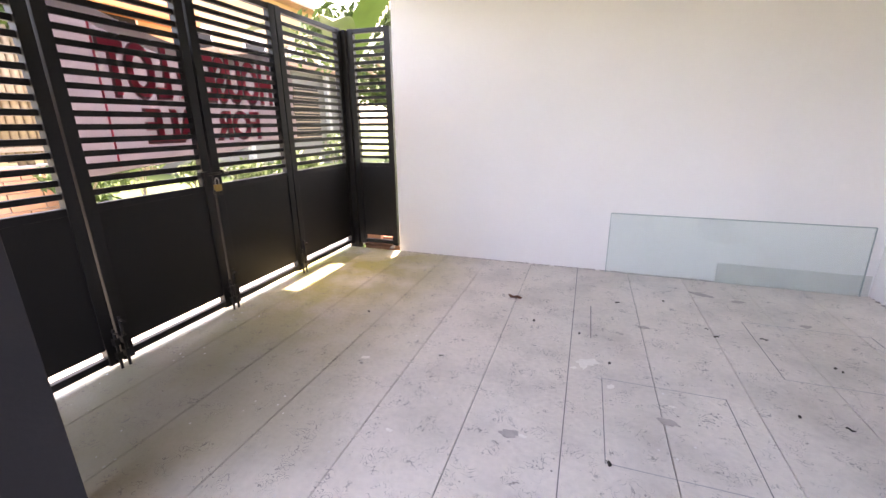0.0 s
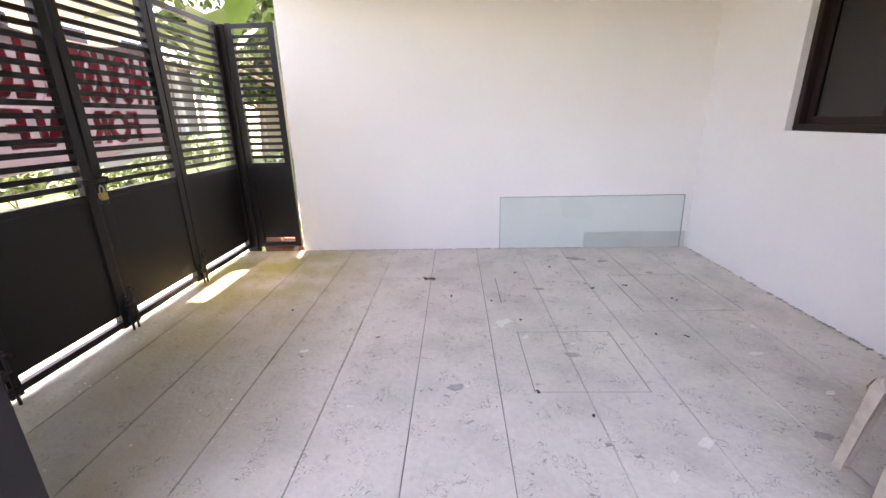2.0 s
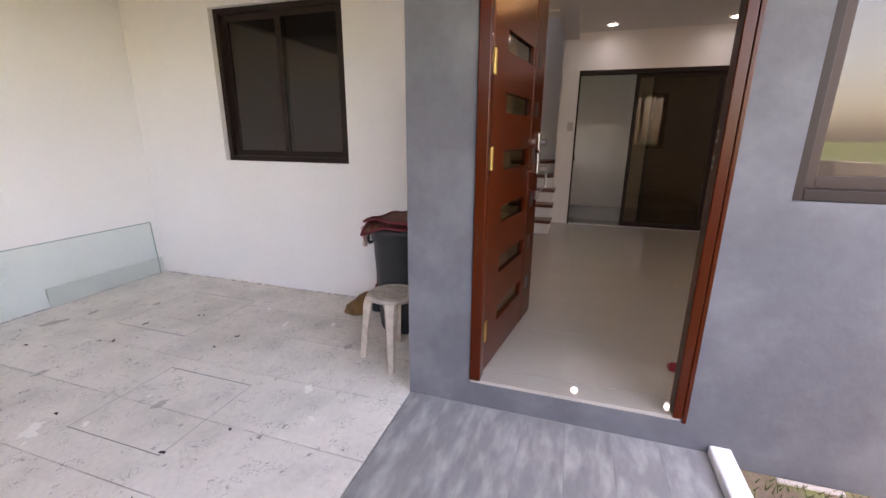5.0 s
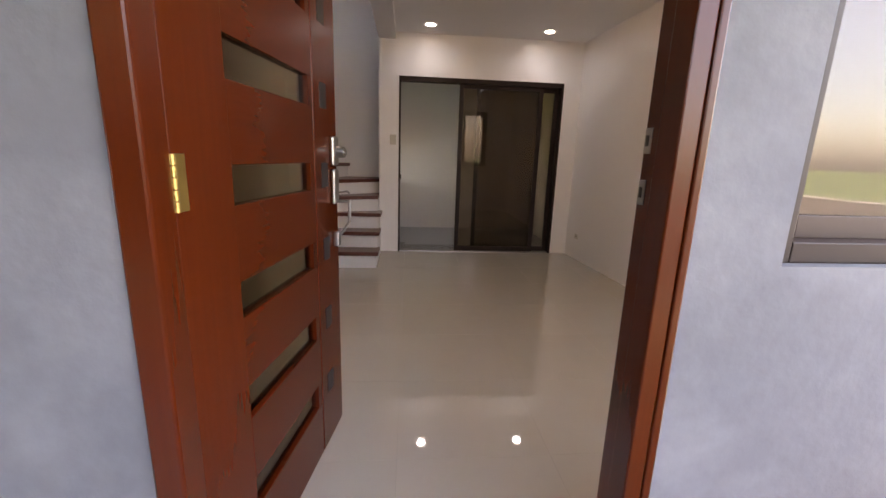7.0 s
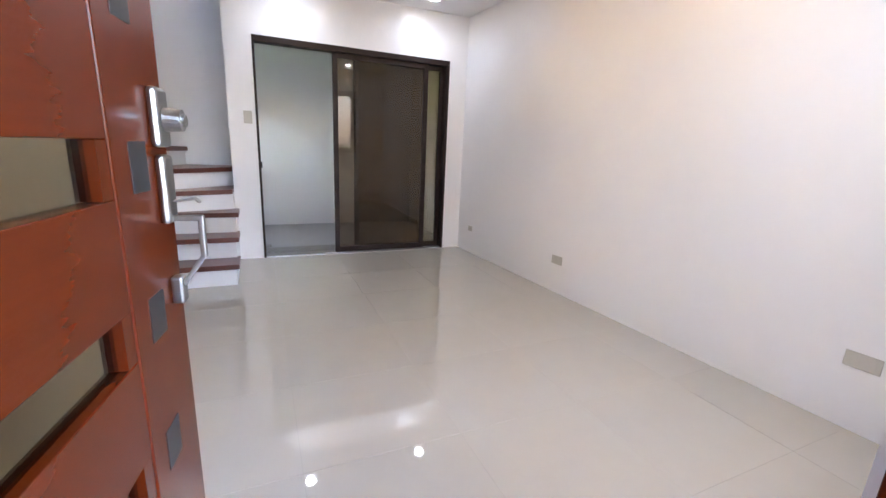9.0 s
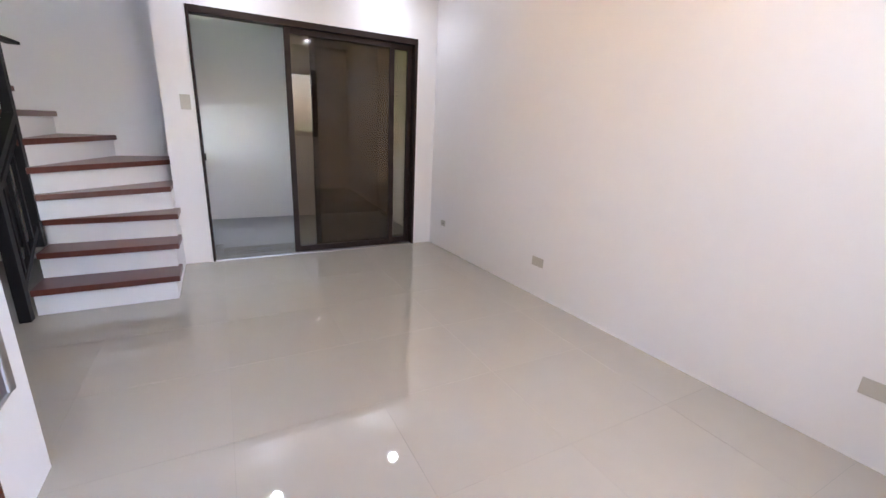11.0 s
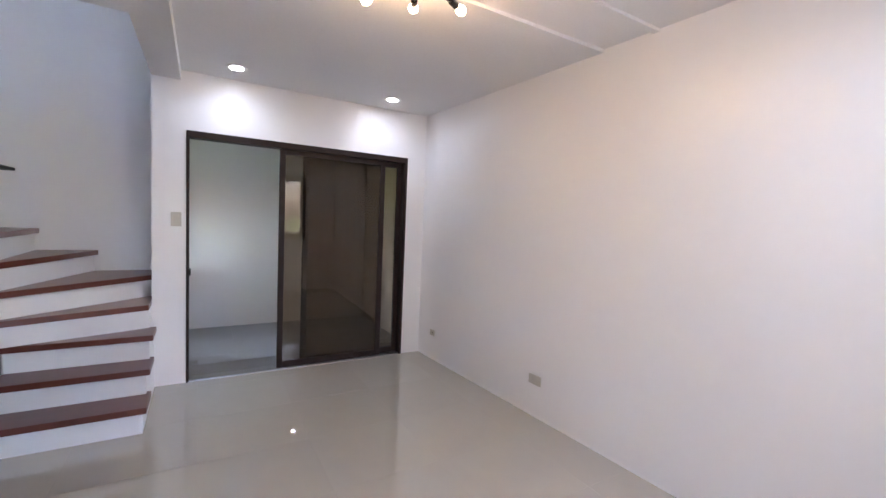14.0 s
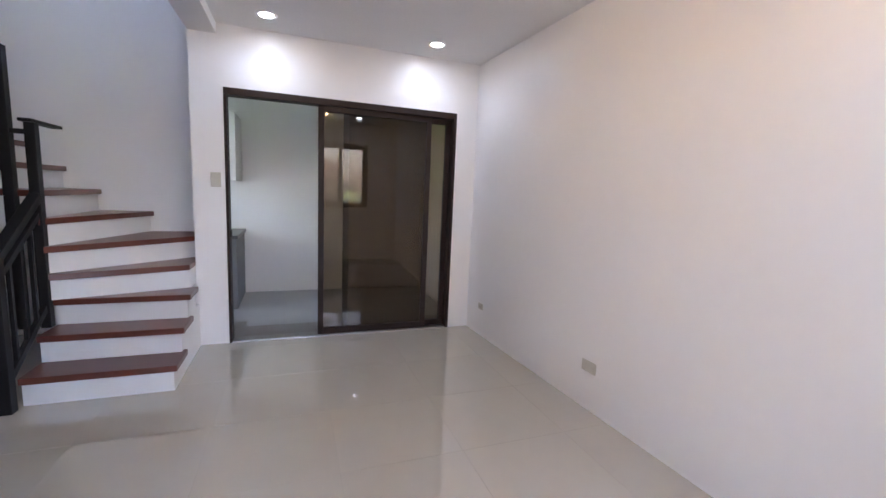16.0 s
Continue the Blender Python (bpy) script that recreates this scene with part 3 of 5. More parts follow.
def slider(a, b, x, glass):
    leafd = part("sliding_leaf", boxes((x, x + 0.032, a, a + 0.05, ZI + 0.014, zt - 0.057), (x, x + 0.032, b - 0.05, b, ZI + 0.014, zt - 0.057),
                                       (x, x + 0.032, a + 0.05, b - 0.05, ZI + 0.014, ZI + 0.075), (x, x + 0.032, a + 0.05, b - 0.05, zt - 0.107, zt - 0.057), bevel=0.003), M_BRONZE, sd)
    g = part("pane", boxes((x + 0.013, x + 0.019, a + 0.05, b - 0.05, ZI + 0.075, zt - 0.107)), glass, leafd, "brown tinted glass")
    g.visible_shadow = False


slider(-2.44, -1.395, XS + 0.012, G_TINT)
slider(-2.652, -1.62, XS + 0.062, G_REAR)
part("latch", boxes((XS + 0.02, XS + 0.06, y1 - 0.034, y1 - 0.022, 1.08, 1.14), bevel=0.003), M_IRON, sd)

# entrance door: frame and open leaf
df = tagged(new("door_1"), "reddish brown varnished wooden door frame of the entrance", "door frame", kind="structure")
part("jamb", boxes((XF - 0.012, XF + 0.068, -0.345, -0.287, ZI, 2.25), bevel=0.006), M_WOOD_V, df)
part("jamb", boxes((XF - 0.012, XF + 0.055, -1.302, -1.262, ZI, 2.25), (XF + 0.055, XF + 0.118, -1.302, -1.274, ZI, 2.25), (XF - 0.014, XF - 0.001, -1.322, -1.303, ZI - 0.02, 2.25), bevel=0.004), M_WOOD_V, df)
part("door_head", boxes((XF - 0.012, XF + 0.15, -1.302, -0.287, 2.25, 2.288), bevel=0.004), M_WOOD_H, df)
for z in (1.314, 1.42):
    pl = part("strike_plate", boxes((XF + 0.090, XF + 0.113, -1.275, -1.2715, z - 0.026, z + 0.026), bevel=0.001), M_STEEL, df, "nickel strike plate")
    part("keep", boxes((XF + 0.097, XF + 0.106, -1.2718, -1.2700, z - 0.011, z + 0.011)), M_IRON, pl)

leaf = thing("entrance_door", "reddish brown varnished wooden door with glazed slots, standing open inwards", "door", at=(1.176, -0.300, ZI))
leaf.matrix_basis = pose(1.176, -0.300, ZI, 0, 0, -8.6)
LW, LH, LT = 0.955, 2.09, 0.042
SLOTS = [0.283 + 0.285 * k for k in range(6)]
S0, S1, SH = 0.20, 0.682, 0.094


def on_leaf(name, bm, material, label="", parent=None):
    return part(name, bm, material, parent or leaf, label)


on_leaf("hinge_stile", boxes((0.0, S0, -LT, 0, 0.012, LH), bevel=0.003), M_WOOD_V)
on_leaf("lock_stile", boxes((S1 + 0.035, LW, -LT, 0, 0.012, LH), bevel=0.003), M_WOOD_V)
prev = 0.012
for z in [*SLOTS, LH]:
    top = z - SH / 2 if z < LH else LH
    on_leaf("panel_board", boxes((S0 + 0.001, S1 + 0.034, -LT + 0.002, -0.002, prev, top), bevel=0.002), M_WOOD_H)
    if z < LH:
        on_leaf("slot_end", boxes((S1, S1 + 0.034, -LT + 0.003, -0.003, top + 0.001, top + SH - 0.001)), M_WOOD_V)
        g = on_leaf("pane", boxes((S0, S1, -LT / 2 - 0.003, -LT / 2 + 0.003, top, top + SH)), G_SLOT, "brown tinted glass strip")
        on_leaf("glass_square", boxes((S1 + 0.095, S1 + 0.165, -LT - 0.0015, -LT + 0.004, top + 0.002, top + SH - 0.002), bevel=0.001), M_DARKW, "small dark glass square")
    prev = top + SH
for z in (1.155, 1.585, 0.25):
    h = on_leaf("hinge", boxes((-0.037, -0.004, -LT - 0.002, -LT + 0.001, z - 0.055, z + 0.055), (0.004, 0.037, -LT - 0.003, -LT, z - 0.055, z + 0.055), bevel=0.001), M_BRASS, "bright brass hinge")
    bm = bmesh.new()
    for k in range(5):
        rod(bm, (0, -LT - 0.004, z - 0.055 + 0.022 * k + 0.001), (0, -LT - 0.004, z - 0.055 + 0.022 * k + 0.021), 0.007)
    part("knuckle", bm, M_BRASS, h, smooth=False)
# lock set
lx = LW - 0.05
lk = on_leaf("deadbolt", boxes((lx - 0.031, lx + 0.031, -LT - 0.018, -LT, 1.172, 1.285), bevel=0.008), M_STEEL, "nickel deadbolt plate")
bm = rod(bmesh.new(), (lx, -LT - 0.02, 1.225), (lx, -LT - 0.05, 1.225), 0.023, 0.021, 20)
rod(bm, (lx, -LT - 0.045, 1.225), (lx, -LT - 0.056, 1.225), 0.013, 0.012, 16)
part("cylinder", bm, M_STEEL, lk)
hd = on_leaf("door_handle", boxes((lx - 0.026, lx + 0.026, -LT - 0.018, -LT, 1.02, 1.158), bevel=0.008), M_STEEL, "nickel pull handle and thumb latch")
bm = bmesh.new()
bar(bm, (lx, -LT - 0.015, 1.03), (lx, -LT - 0.068, 1.03), 0.015, 0.012)
bar(bm, (lx, -LT - 0.066, 1.036), (lx, -LT - 0.066, 0.945), 0.015, 0.012)
bar(bm, (lx, -LT - 0.068, 0.952), (lx, -LT - 0.022, 0.885), 0.013, 0.010)
part("grip", bm, M_STEEL, hd)
part("foot_plate", boxes((lx - 0.016, lx + 0.016, -LT - 0.024, -LT, 0.845, 0.905), bevel=0.006), M_STEEL, hd)
bm = bmesh.new()
bar(bm, (lx, -LT - 0.02, 1.065), (lx, -LT - 0.06, 1.072), 0.02, 0.006)
bar(bm, (lx, -LT - 0.058, 1.072), (lx, -LT - 0.068, 1.062), 0.016, 0.005)
part("thumb_latch", bm, M_STEEL, hd)

# ---- gate ----
def slatted(bm_axis, name, a0, a1, fixed, label, group):
    """One leaf of the steel gate between a0 and a1: posts, rails, sheet, slats."""
    g = thing(name, label, "gate", group)
    def b(u0, u1, d0, d1, z0, z1, bevel=0.002):
        return boxes((fixed + d0, fixed + d1, u0, u1, z0, z1) if bm_axis == "x" else (u0, u1, fixed + d0, fixed + d1, z0, z1), bevel=bevel)
    P = 0.066
    top = 2.21
    part("post", b(a0 + 0.004, a0 + P, -0.025, 0.025, 0.03, top), M_BLACK, g)
    part("post", b(a1 - P, a1 - 0.004, -0.025, 0.025, 0.03, top), M_BLACK, g)
    part("top_rail", b(a0 + P, a1 - P, -0.02, 0.02, top - 0.045, top - 0.003), M_BLACK, g)
    part("middle_rail", b(a0 + P, a1 - P, -0.02, 0.02, 0.885, 0.925), M_BLACK, g)
    part("bottom_rail", b(a0 + P, a1 - P, -0.02, 0.02, 0.042, 0.082), M_BLACK, g)
    part("sheet", b(a0 + P, a1 - P, -0.006, 0.014, 0.128, 0.885, 0.001), M_SHEET, g, "black painted steel sheet")
    first = part("slat", b(a0 + P, a1 - P, -0.012, 0.012, 0.968, 0.998), M_BLACK, g)
    for k in range(1, 18):
        s = first.copy()
        scene.collection.objects.link(s)
        s.location.z = 0.0655 * k
    return g


# last two leaves are unseen, added to close the walkway and dim the carport
for a0, a1 in ((2.475, 3.40), (1.655, 2.47), (0.845, 1.645), (0.02, 0.84), (-0.775, 0.01), (-1.57, -0.78)):
    slatted("x", "gate_leaf", a0, a1, XG, "black painted folding steel gate leaf with level slats", "folding gate leaves")
slatted("y", "fence_panel", XG + 0.075, -1.775, YW + 0.10, "black slatted steel side panel beside the gate", "")
post = thing("gate_post", "black square steel post at the corner of the gate", "post")
part("post", boxes((XG - 0.035, XG + 0.073, 3.402, 3.49, -0.03, 2.2), bevel=0.003), M_BLACK, post)
col = thing("column", "dark charcoal painted column beside the walkway", "column")
part("shaft", boxes((-1.56, -1.262, -0.24, 0.072, -0.008, CS), bevel=0.004), mat("charcoal_paint", (0.022, 0.021, 0.026), 0.5, var=0.2, bump=0.08), col)

for y in (1.65, 0.842, 2.472):
    for dy in (-0.022, 0.022):
        bolt = thing("drop_bolt", "black steel drop bolt at the foot of the gate", "bolt", "gate bolts")
        bm = rod(bmesh.new(), (XG + 0.042, y + dy, 0.0), (XG + 0.042, y + dy, 0.30 if dy > 0 else 0.24), 0.008)
        rod(bm, (XG + 0.042, y + dy, 0.28 if dy > 0 else 0.22), (XG + 0.085, y + dy, 0.28 if dy > 0 else 0.22), 0.007)
        part("rod", bm, M_BLACK, bolt, smooth=True)
        for z0 in (0.06, 0.145):
            part("guide", boxes((XG + 0.026, XG + 0.056, y + dy - 0.014, y + dy + 0.014, z0, z0 + 0.04), bevel=0.002), M_BLACK, bolt)
lt = thing("gate_latch", "black sliding latch across two gate leaves", "latch")
part("bolt", rod(bmesh.new(), (XG + 0.05, 1.53, 1.0), (XG + 0.05, 1.76, 1.0), 0.009), M_IRON, lt, smooth=True)
for a, b2, c in ((1.56, 1.575, 0.93), (1.70, 1.715, 0.975), (1.53, 1.545, 0.93)):
    part("staple", boxes((XG + 0.026, XG + 0.062, a, b2, c, 1.02)), M_BLACK, lt)
pk = thing("padlock", "small brass padlock hanging from the gate latch", "padlock")
part("body", boxes((XG + 0.055, XG + 0.078, 1.615, 1.665, 0.885, 0.93), bevel=0.004), M_BRASS, pk, "worn brass body")
bm = bmesh.new()
pts = [(1.625, 0.93), (1.625, 0.955), (1.632, 0.97), (1.64, 0.975), (1.648, 0.97), (1.655, 0.955), (1.655, 0.93)]
for (a, z), (b2, z2) in zip(pts, pts[1:]):
    rod(bm, (XG + 0.066, a, z), (XG + 0.066, b2, z2), 0.004, seg=8)
part("shackle", bm, M_STEEL, pk, smooth=True)
for a, z in ((1.60, 0.865), (1.655, 0.855)):
    part("chain_link", boxes((XG + 0.058, XG + 0.073, a, a + 0.013, z, z + 0.032), bevel=0.003), M_IRON, pk)

# tarpaulin sign tied to the outer side of the gate, seen from behind
tarp = thing("banner", "white tarpaulin sale banner with red print, seen from behind", "banner")
bm = bmesh.new()
nx, nz = 26, 10
grid = []
for i in range(nx + 1):
    col_v = []
    for j in range(nz + 1):
        u, v = i / nx, j / nz
        y = 0.88 + 1.84 * u
        top = 1.93 - 0.15 * math.sin(math.pi * min(1, max(0, (u - 0.12) / 0.88))) ** 1.0 + 0.03 * u
        bot = 1.03 + 0.17 * u + 0.012 * math.sin(9 * u)
        z = bot + (top - bot) * v
        col_v.append(bm.verts.new((XG - 0.10 + 0.018 * math.sin(7 * u + 2 * v) + 0.01 * math.sin(13 * v), y, z)))
    grid.append(col_v)
for i in range(nx):
    for j in range(nz):
        bm.faces.new((grid[i][j], grid[i + 1][j], grid[i + 1][j + 1], grid[i][j + 1]))
HEM = [[tuple(c[-1].co), tuple(c[-1].co + (c[-2].co - c[-1].co).normalized() * 0.085)] for c in grid]
bmesh.ops.solidify(bm, geom=bm.faces[:], thickness=0.002)
part("sheet", bm, M_TARP, tarp, smooth=True)
# folded hem; its white paints in the sunlit band along the top edge
bm = bmesh.new()
rows = [[bm.verts.new((grid_x + 0.004, gy, gz)) for grid_x, gy, gz in strip] for strip in HEM]
for a, b2 in zip(rows, rows[1:]):
    bm.faces.new((a[0], b2[0], b2[1], a[1]))
bmesh.ops.solidify(bm, geom=bm.faces[:], thickness=-0.003)
part("hem", bm, M_KERB, tarp, "folded top hem, painted white for its sunlit band", smooth=True)


def lettering(words, y, z, wide, high, grow, dx, material):
    cu = bpy.data.curves.new("lettering", "FONT")
    cu.body, cu.size, cu.align_x, cu.align_y, cu.extrude, cu.offset = words, 1.0, "CENTER", "CENTER", 0.001, grow
    tmp = bpy.data.objects.new("lettering", cu)
    scene.collection.objects.link(tmp)
    bpy.context.view_layer.update()
    me = bpy.data.meshes.new_from_object(tmp)
    bpy.data.objects.remove(tmp)
    me.materials.clear()
    me.materials.append(material)
    xs_, ys_ = [v.co.x for v in me.vertices], [v.co.y for v in me.vertices]
    # the print faces the street: from inside it reads the wrong way round
    fit_size = Matrix.Diagonal((-wide / (max(xs_) - min(xs_)), high / (max(ys_) - min(ys_)), 1, 1))
    me.transform(Matrix(((0, 0, 1, XG - 0.072 + dx), (1, 0, 0, y), (0, 1, 0, z), (0, 0, 0, 1))) @ fit_size)
    ob = new("lettering", me)
    ob.parent = tarp
    return ob


for words, y, z, wide, high in (("HOUSE & LOT", 1.80, 1.60, 1.28, 0.29), ("FOR SALE", 1.80, 1.30, 0.92, 0.19)):
    lettering(words, y, z, wide + 0.02, high + 0.02, 0.05, 0.0, M_DKRED)
    lettering(words, y + 0.006, z + 0.006, wide, high, 0.03, 0.003, M_RED)
part("border_line", boxes((XG - 0.077, XG - 0.073, 1.13, 1.14, 1.09, 1.84)), M_RED, tarp)
part("border_line", boxes((XG - 0.077, XG - 0.073, 2.50, 2.51, 1.24, 1.82)), M_RED, tarp)

# ---- things in the carport ----
gp = thing("glass_panel", "long greenish plate glass sheet leaning on the white wall", "glass sheet")
m = Matrix.Translation((0, 3.318, 0.004)) @ Matrix.Rotation(radians(-3.2), 4, "X")
g = part("sheet", box(bmesh.new(), 0.355, 2.195, -0.005, 0.005, 0, 0.54, m=m), G_GREEN, gp, "clear glass with a green cast")
g.visible_shadow = False
bm = bmesh.new()
for r in ((0.355, 2.195, -0.006, 0.006, 0.535, 0.543), (0.352, 0.357, -0.006, 0.006, 0, 0.54), (2.193, 2.198, -0.006, 0.006, 0, 0.54)):
    box(bm, *r, m=m)
part("edge", bm, mat("green_glass_edge", (0.36, 0.43, 0.42), 0.2, bump=0.0), gp, "dull dark green cut edge")
cb = thing("cement_board", "narrow grey cement board standing behind the glass sheet", "board")
part("board", box(bmesh.new(), 1.226, 2.255, -0.004, 0.004, 0, 0.165, 0.002, Matrix.Translation((0, 3.338, 0.002)) @ Matrix.Rotation(radians(-3), 4, "X")), M_BOARD, cb)

st = thing("stool", "worn beige plastic stool with pierced round seat, paint-stained", "stool", at=(1.43, 0.31, 0))
st.matrix_basis = pose(1.43, 0.305, 0, 0, 0, 63)
# seat: a pierced disc with a rolled rim
bm = bmesh.new()
lathe(bm, [(0.150, 0.425), (0.160, 0.437), (0.156, 0.452), (0.140, 0.456), (0.134, 0.450), (0.138, 0.428)], 32)
part("rim", bm, M_STOOL, st, smooth=True)
bm = bmesh.new()
n = 15
step = 0.27 / n
for i in range(n):
    for j in range(n):
        x, y = (i - (n - 1) / 2) * step, (j - (n - 1) / 2) * step
        if math.hypot(x, y) > 0.136:
            continue
        if i % 2 == 0 or j % 2 == 0 or math.hypot(x, y) > 0.118:
            box(bm, x - step / 2, x + step / 2, y - step / 2, y + step / 2, 0.443, 0.449)
part("seat", bm, M_STOOL, st, "pierced seat")
for k in range(4):
    a = radians(45 + 90 * k)
    c, s = math.cos(a), math.sin(a)
    bm = bmesh.new()
    rows = [(0.132, 0.452, 0.052, 0.012), (0.150, 0.43, 0.05, 0.022), (0.163, 0.385, 0.04, 0.024), (0.180, 0.25, 0.032, 0.02), (0.206, 0.0, 0.024, 0.017)]
    prevr = None
    for rad, z, w, d in rows:
        ring = []
        for u, v in ((-w, -d), (-w * 0.55, d), (w * 0.55, d), (w, -d), (w * 0.6, -d * 0.4), (-w * 0.6, -d * 0.4)):
            px, py = rad + v, u
            ring.append(bm.verts.new((px * c - py * s, px * s + py * c, z)))
        if prevr:
            for i in range(6):
                bm.faces.new((prevr[i], prevr[(i + 1) % 6], ring[(i + 1) % 6], ring[i]))
        else:
            bm.faces.new(ring)
        prevr = ring
    bm.faces.new(prevr)
    part("leg", bm, M_STOOL, st)
    bm = bmesh.new()
    c0, c1 = Vector((0.150 * c, 0.150 * s, 0.415)), Vector((0.150 * math.cos(a + math.pi / 2), 0.150 * math.sin(a + math.pi / 2), 0.415))
    bar(bm, c0 + (c1 - c0) * 0.22 + Vector((0, 0, 0.008)), c0 + (c1 - c0) * 0.78 + Vector((0, 0, 0.008)), 0.012, 0.03)
    part("apron", bm, M_STOOL, st)

bn = thing("waste_bin", "tall black plastic bin beside the stool", "bin", at=(1.93, 0.42, 0))
bn.matrix_basis = pose(1.93, 0.425, 0)
bm = lathe(bmesh.new(), [(0.195, 0.0), (0.20, 0.02), (0.235, 0.68), (0.252, 0.695), (0.255, 0.74), (0.262, 0.745), (0.262, 0.78), (0.25, 0.785), (0.20, 0.78)], 36)
part("body", bm, M_BIN, bn, smooth=True)
for s in (-1, 1):
    bm = bmesh.new()
    arc = [(-0.05, 0.71), (-0.05, 0.65), (-0.03, 0.63), (0.03, 0.63), (0.05, 0.65), (0.05, 0.71)]
    for (a, z), (b2, z2) in zip(arc, arc[1:]):
        rod(bm, (a, s * 0.28, z), (b2, s * 0.28, z2), 0.011, seg=8)
    rod(bm, (-0.05, s * 0.24, 0.71), (-0.05, s * 0.285, 0.71), 0.011, seg=8)
    rod(bm, (0.05, s * 0.24, 0.71), (0.05, s * 0.285, 0.71), 0.011, seg=8)
    part("bin_handle", bm, M_BIN, bn, smooth=True)


def draped(name, label, cx, cy, z, rx, ry, turn, material, seed, thick, hang, category="rug"):
    rnd = random.Random(seed)
    th = thing(name, label, category)
    bm = bmesh.new()
    n = 22
    mm = pose(cx, cy, z, 0, 0, turn)
    gv = []
    for i in range(n + 1):
        row = []
        for j in range(n + 1):
            x, y = (i / n - 0.5) * 2 * rx, (j / n - 0.5) * 2 * ry
            r = math.hypot(x, y)
            over = max(0.0, r - 0.245)
            zz = -over * hang + 0.008 * math.sin(17 * x + seed) + 0.006 * math.sin(23 * y + 3 * x)
            row.append(bm.verts.new(mm @ Vector((x * (1 - 0.3 * over), y * (1 - 0.3 * over), zz + 0.014))))
        gv.append(row)
    for i in range(n):
        for j in range(n):
            bm.faces.new((gv[i][j], gv[i + 1][j], gv[i + 1][j + 1], gv[i][j + 1]))
    bmesh.ops.solidify(bm, geom=bm.faces[:], thickness=-thick)
    part("cloth", bm, material, th, smooth=True)
    bm = bmesh.new()
    ring = [gv_co for gv_co in ([(i, 0) for i in range(n)] + [(n, j) for j in range(n)] + [(n - i, n) for i in range(n)] + [(0, n - j) for j in range(n)])]
    def place(i, j):
        x, y = (i / n - 0.5) * 2 * rx, (j / n - 0.5) * 2 * ry
        over = max(0.0, math.hypot(x, y) - 0.245)
        zz = -over * hang + 0.008 * math.sin(17 * x + seed) + 0.006 * math.sin(23 * y + 3 * x)
        return mm @ Vector((x * (1 - 0.3 * over), y * (1 - 0.3 * over), zz + 0.014 + thick / 2))
    for k in range(len(ring)):
        rod(bm, place(*ring[k]), place(*ring[(k + 1) % len(ring)]), 0.009, seg=6)
    part("binding", bm, M_RUGB, th, "maroon bound edge")
    return th


draped("rug", "folded patterned red and tan rug on the bin", 1.93, 0.425, 0.785, 0.235, 0.265, 8, M_RUG, 3, 0.012, 0.45)
draped("rug", "faded brown mat lying over the rug on the bin", 1.95, 0.43, 0.812, 0.22, 0.22, -14, mat("brown_mat", (0.22, 0.14, 0.10), 0.95, var=0.35, scale=16, grain=0.25, gscale=120, bump=0.5, tint=(0.30, 0.10, 0.09), tint_amount=0.8), 5, 0.014, 0.3)
cl = thing("cloth", "pale pink rag hanging from the bin rim", "cloth")
bm = bmesh.new()
for k in range(7):
    z0 = 0.77 - k * 0.022
    box(bm, 1.80 + 0.004 * k, 1.88 - 0.003 * k, 0.705 + 0.003 * math.sin(k * 2), 0.722 + 0.004 * math.sin(k * 1.3), z0 - 0.022, z0, 0.004)
part("fold", bm, M_PINK, cl)
sk = thing("sack", "limp ochre cloth sack with a red cord lying beside the bin", "sack")
bm = bmesh.new()
bmesh.ops.create_icosphere(bm, subdivisions=4, radius=1.0)
turn = pose(2.03, 0.86, 0.0, 0, 0, -8)
for v in bm.verts:
    c = v.co.copy()
    fold = 0.10 * noise.noise(c * 2.2) + 0.05 * noise.noise(c * 6.0)
    slim = 1.0 - 0.35 * max(0.0, c.x)
    q = Vector((0.19 * c.x, 0.075 * c.y * slim, 0.075 * c.z * slim)) * (1 + fold) + Vector((0, 0.02 * math.sin(5 * c.x), 0.064))
    q.z = max(0.002, q.z + 0.05 * max(0.0, c.x) ** 2)
    v.co = turn @ q
part("body", bm, mat("ochre_sackcloth", (0.20, 0.105, 0.035), 0.85, var=0.35, scale=9, grain=0.2, gscale=90, bump=0.4, tint=(0.10, 0.05, 0.025), tint_amount=0.7), sk, smooth=True)
bm = bmesh.new()
cord = [turn @ Vector(p) for p in ((-0.02, -0.03, 0.13), (0.03, -0.06, 0.15), (0.02, -0.11, 0.20), (0.0, -0.155, 0.26))]
for a, b2 in zip(cord, cord[1:]):
    rod(bm, a, b2, 0.011, seg=8)
part("cord", bm, M_RUGB, sk, "faded red cord", smooth=True)
br = thing("broom_stick", "black broom stick leaning behind the bin against the wall", "broom")
part("stick", rod(bmesh.new(), (2.08, 0.74, 0.02), (2.03, 0.705, 0.74), 0.014), M_BIN, br, smooth=True)
part("grip", rod(bmesh.new(), (2.0453, 0.7157, 0.52), (2.0314, 0.706, 0.72), 0.019), M_BIN, br, smooth=True)
part("brush", boxes((2.03, 2.13, 0.67, 0.78, 0.0, 0.07), bevel=0.01), M_BIN, br)


cy = thing("clay_block", "old red clay block with mortar lying under the side panel", "clay block")
part("block", boxes((XG + 0.10, -2.02, YW + 0.14, YW + 0.26, -0.07, 0.12), bevel=0.008), M_CLAY, cy)
cy = thing("clay_block", "broken red clay block under the side panel", "clay block")
part("block", boxes((-2.0, -1.775, YW + 0.15, YW + 0.26, -0.07, 0.105), bevel=0.012), M_CLAY, cy)


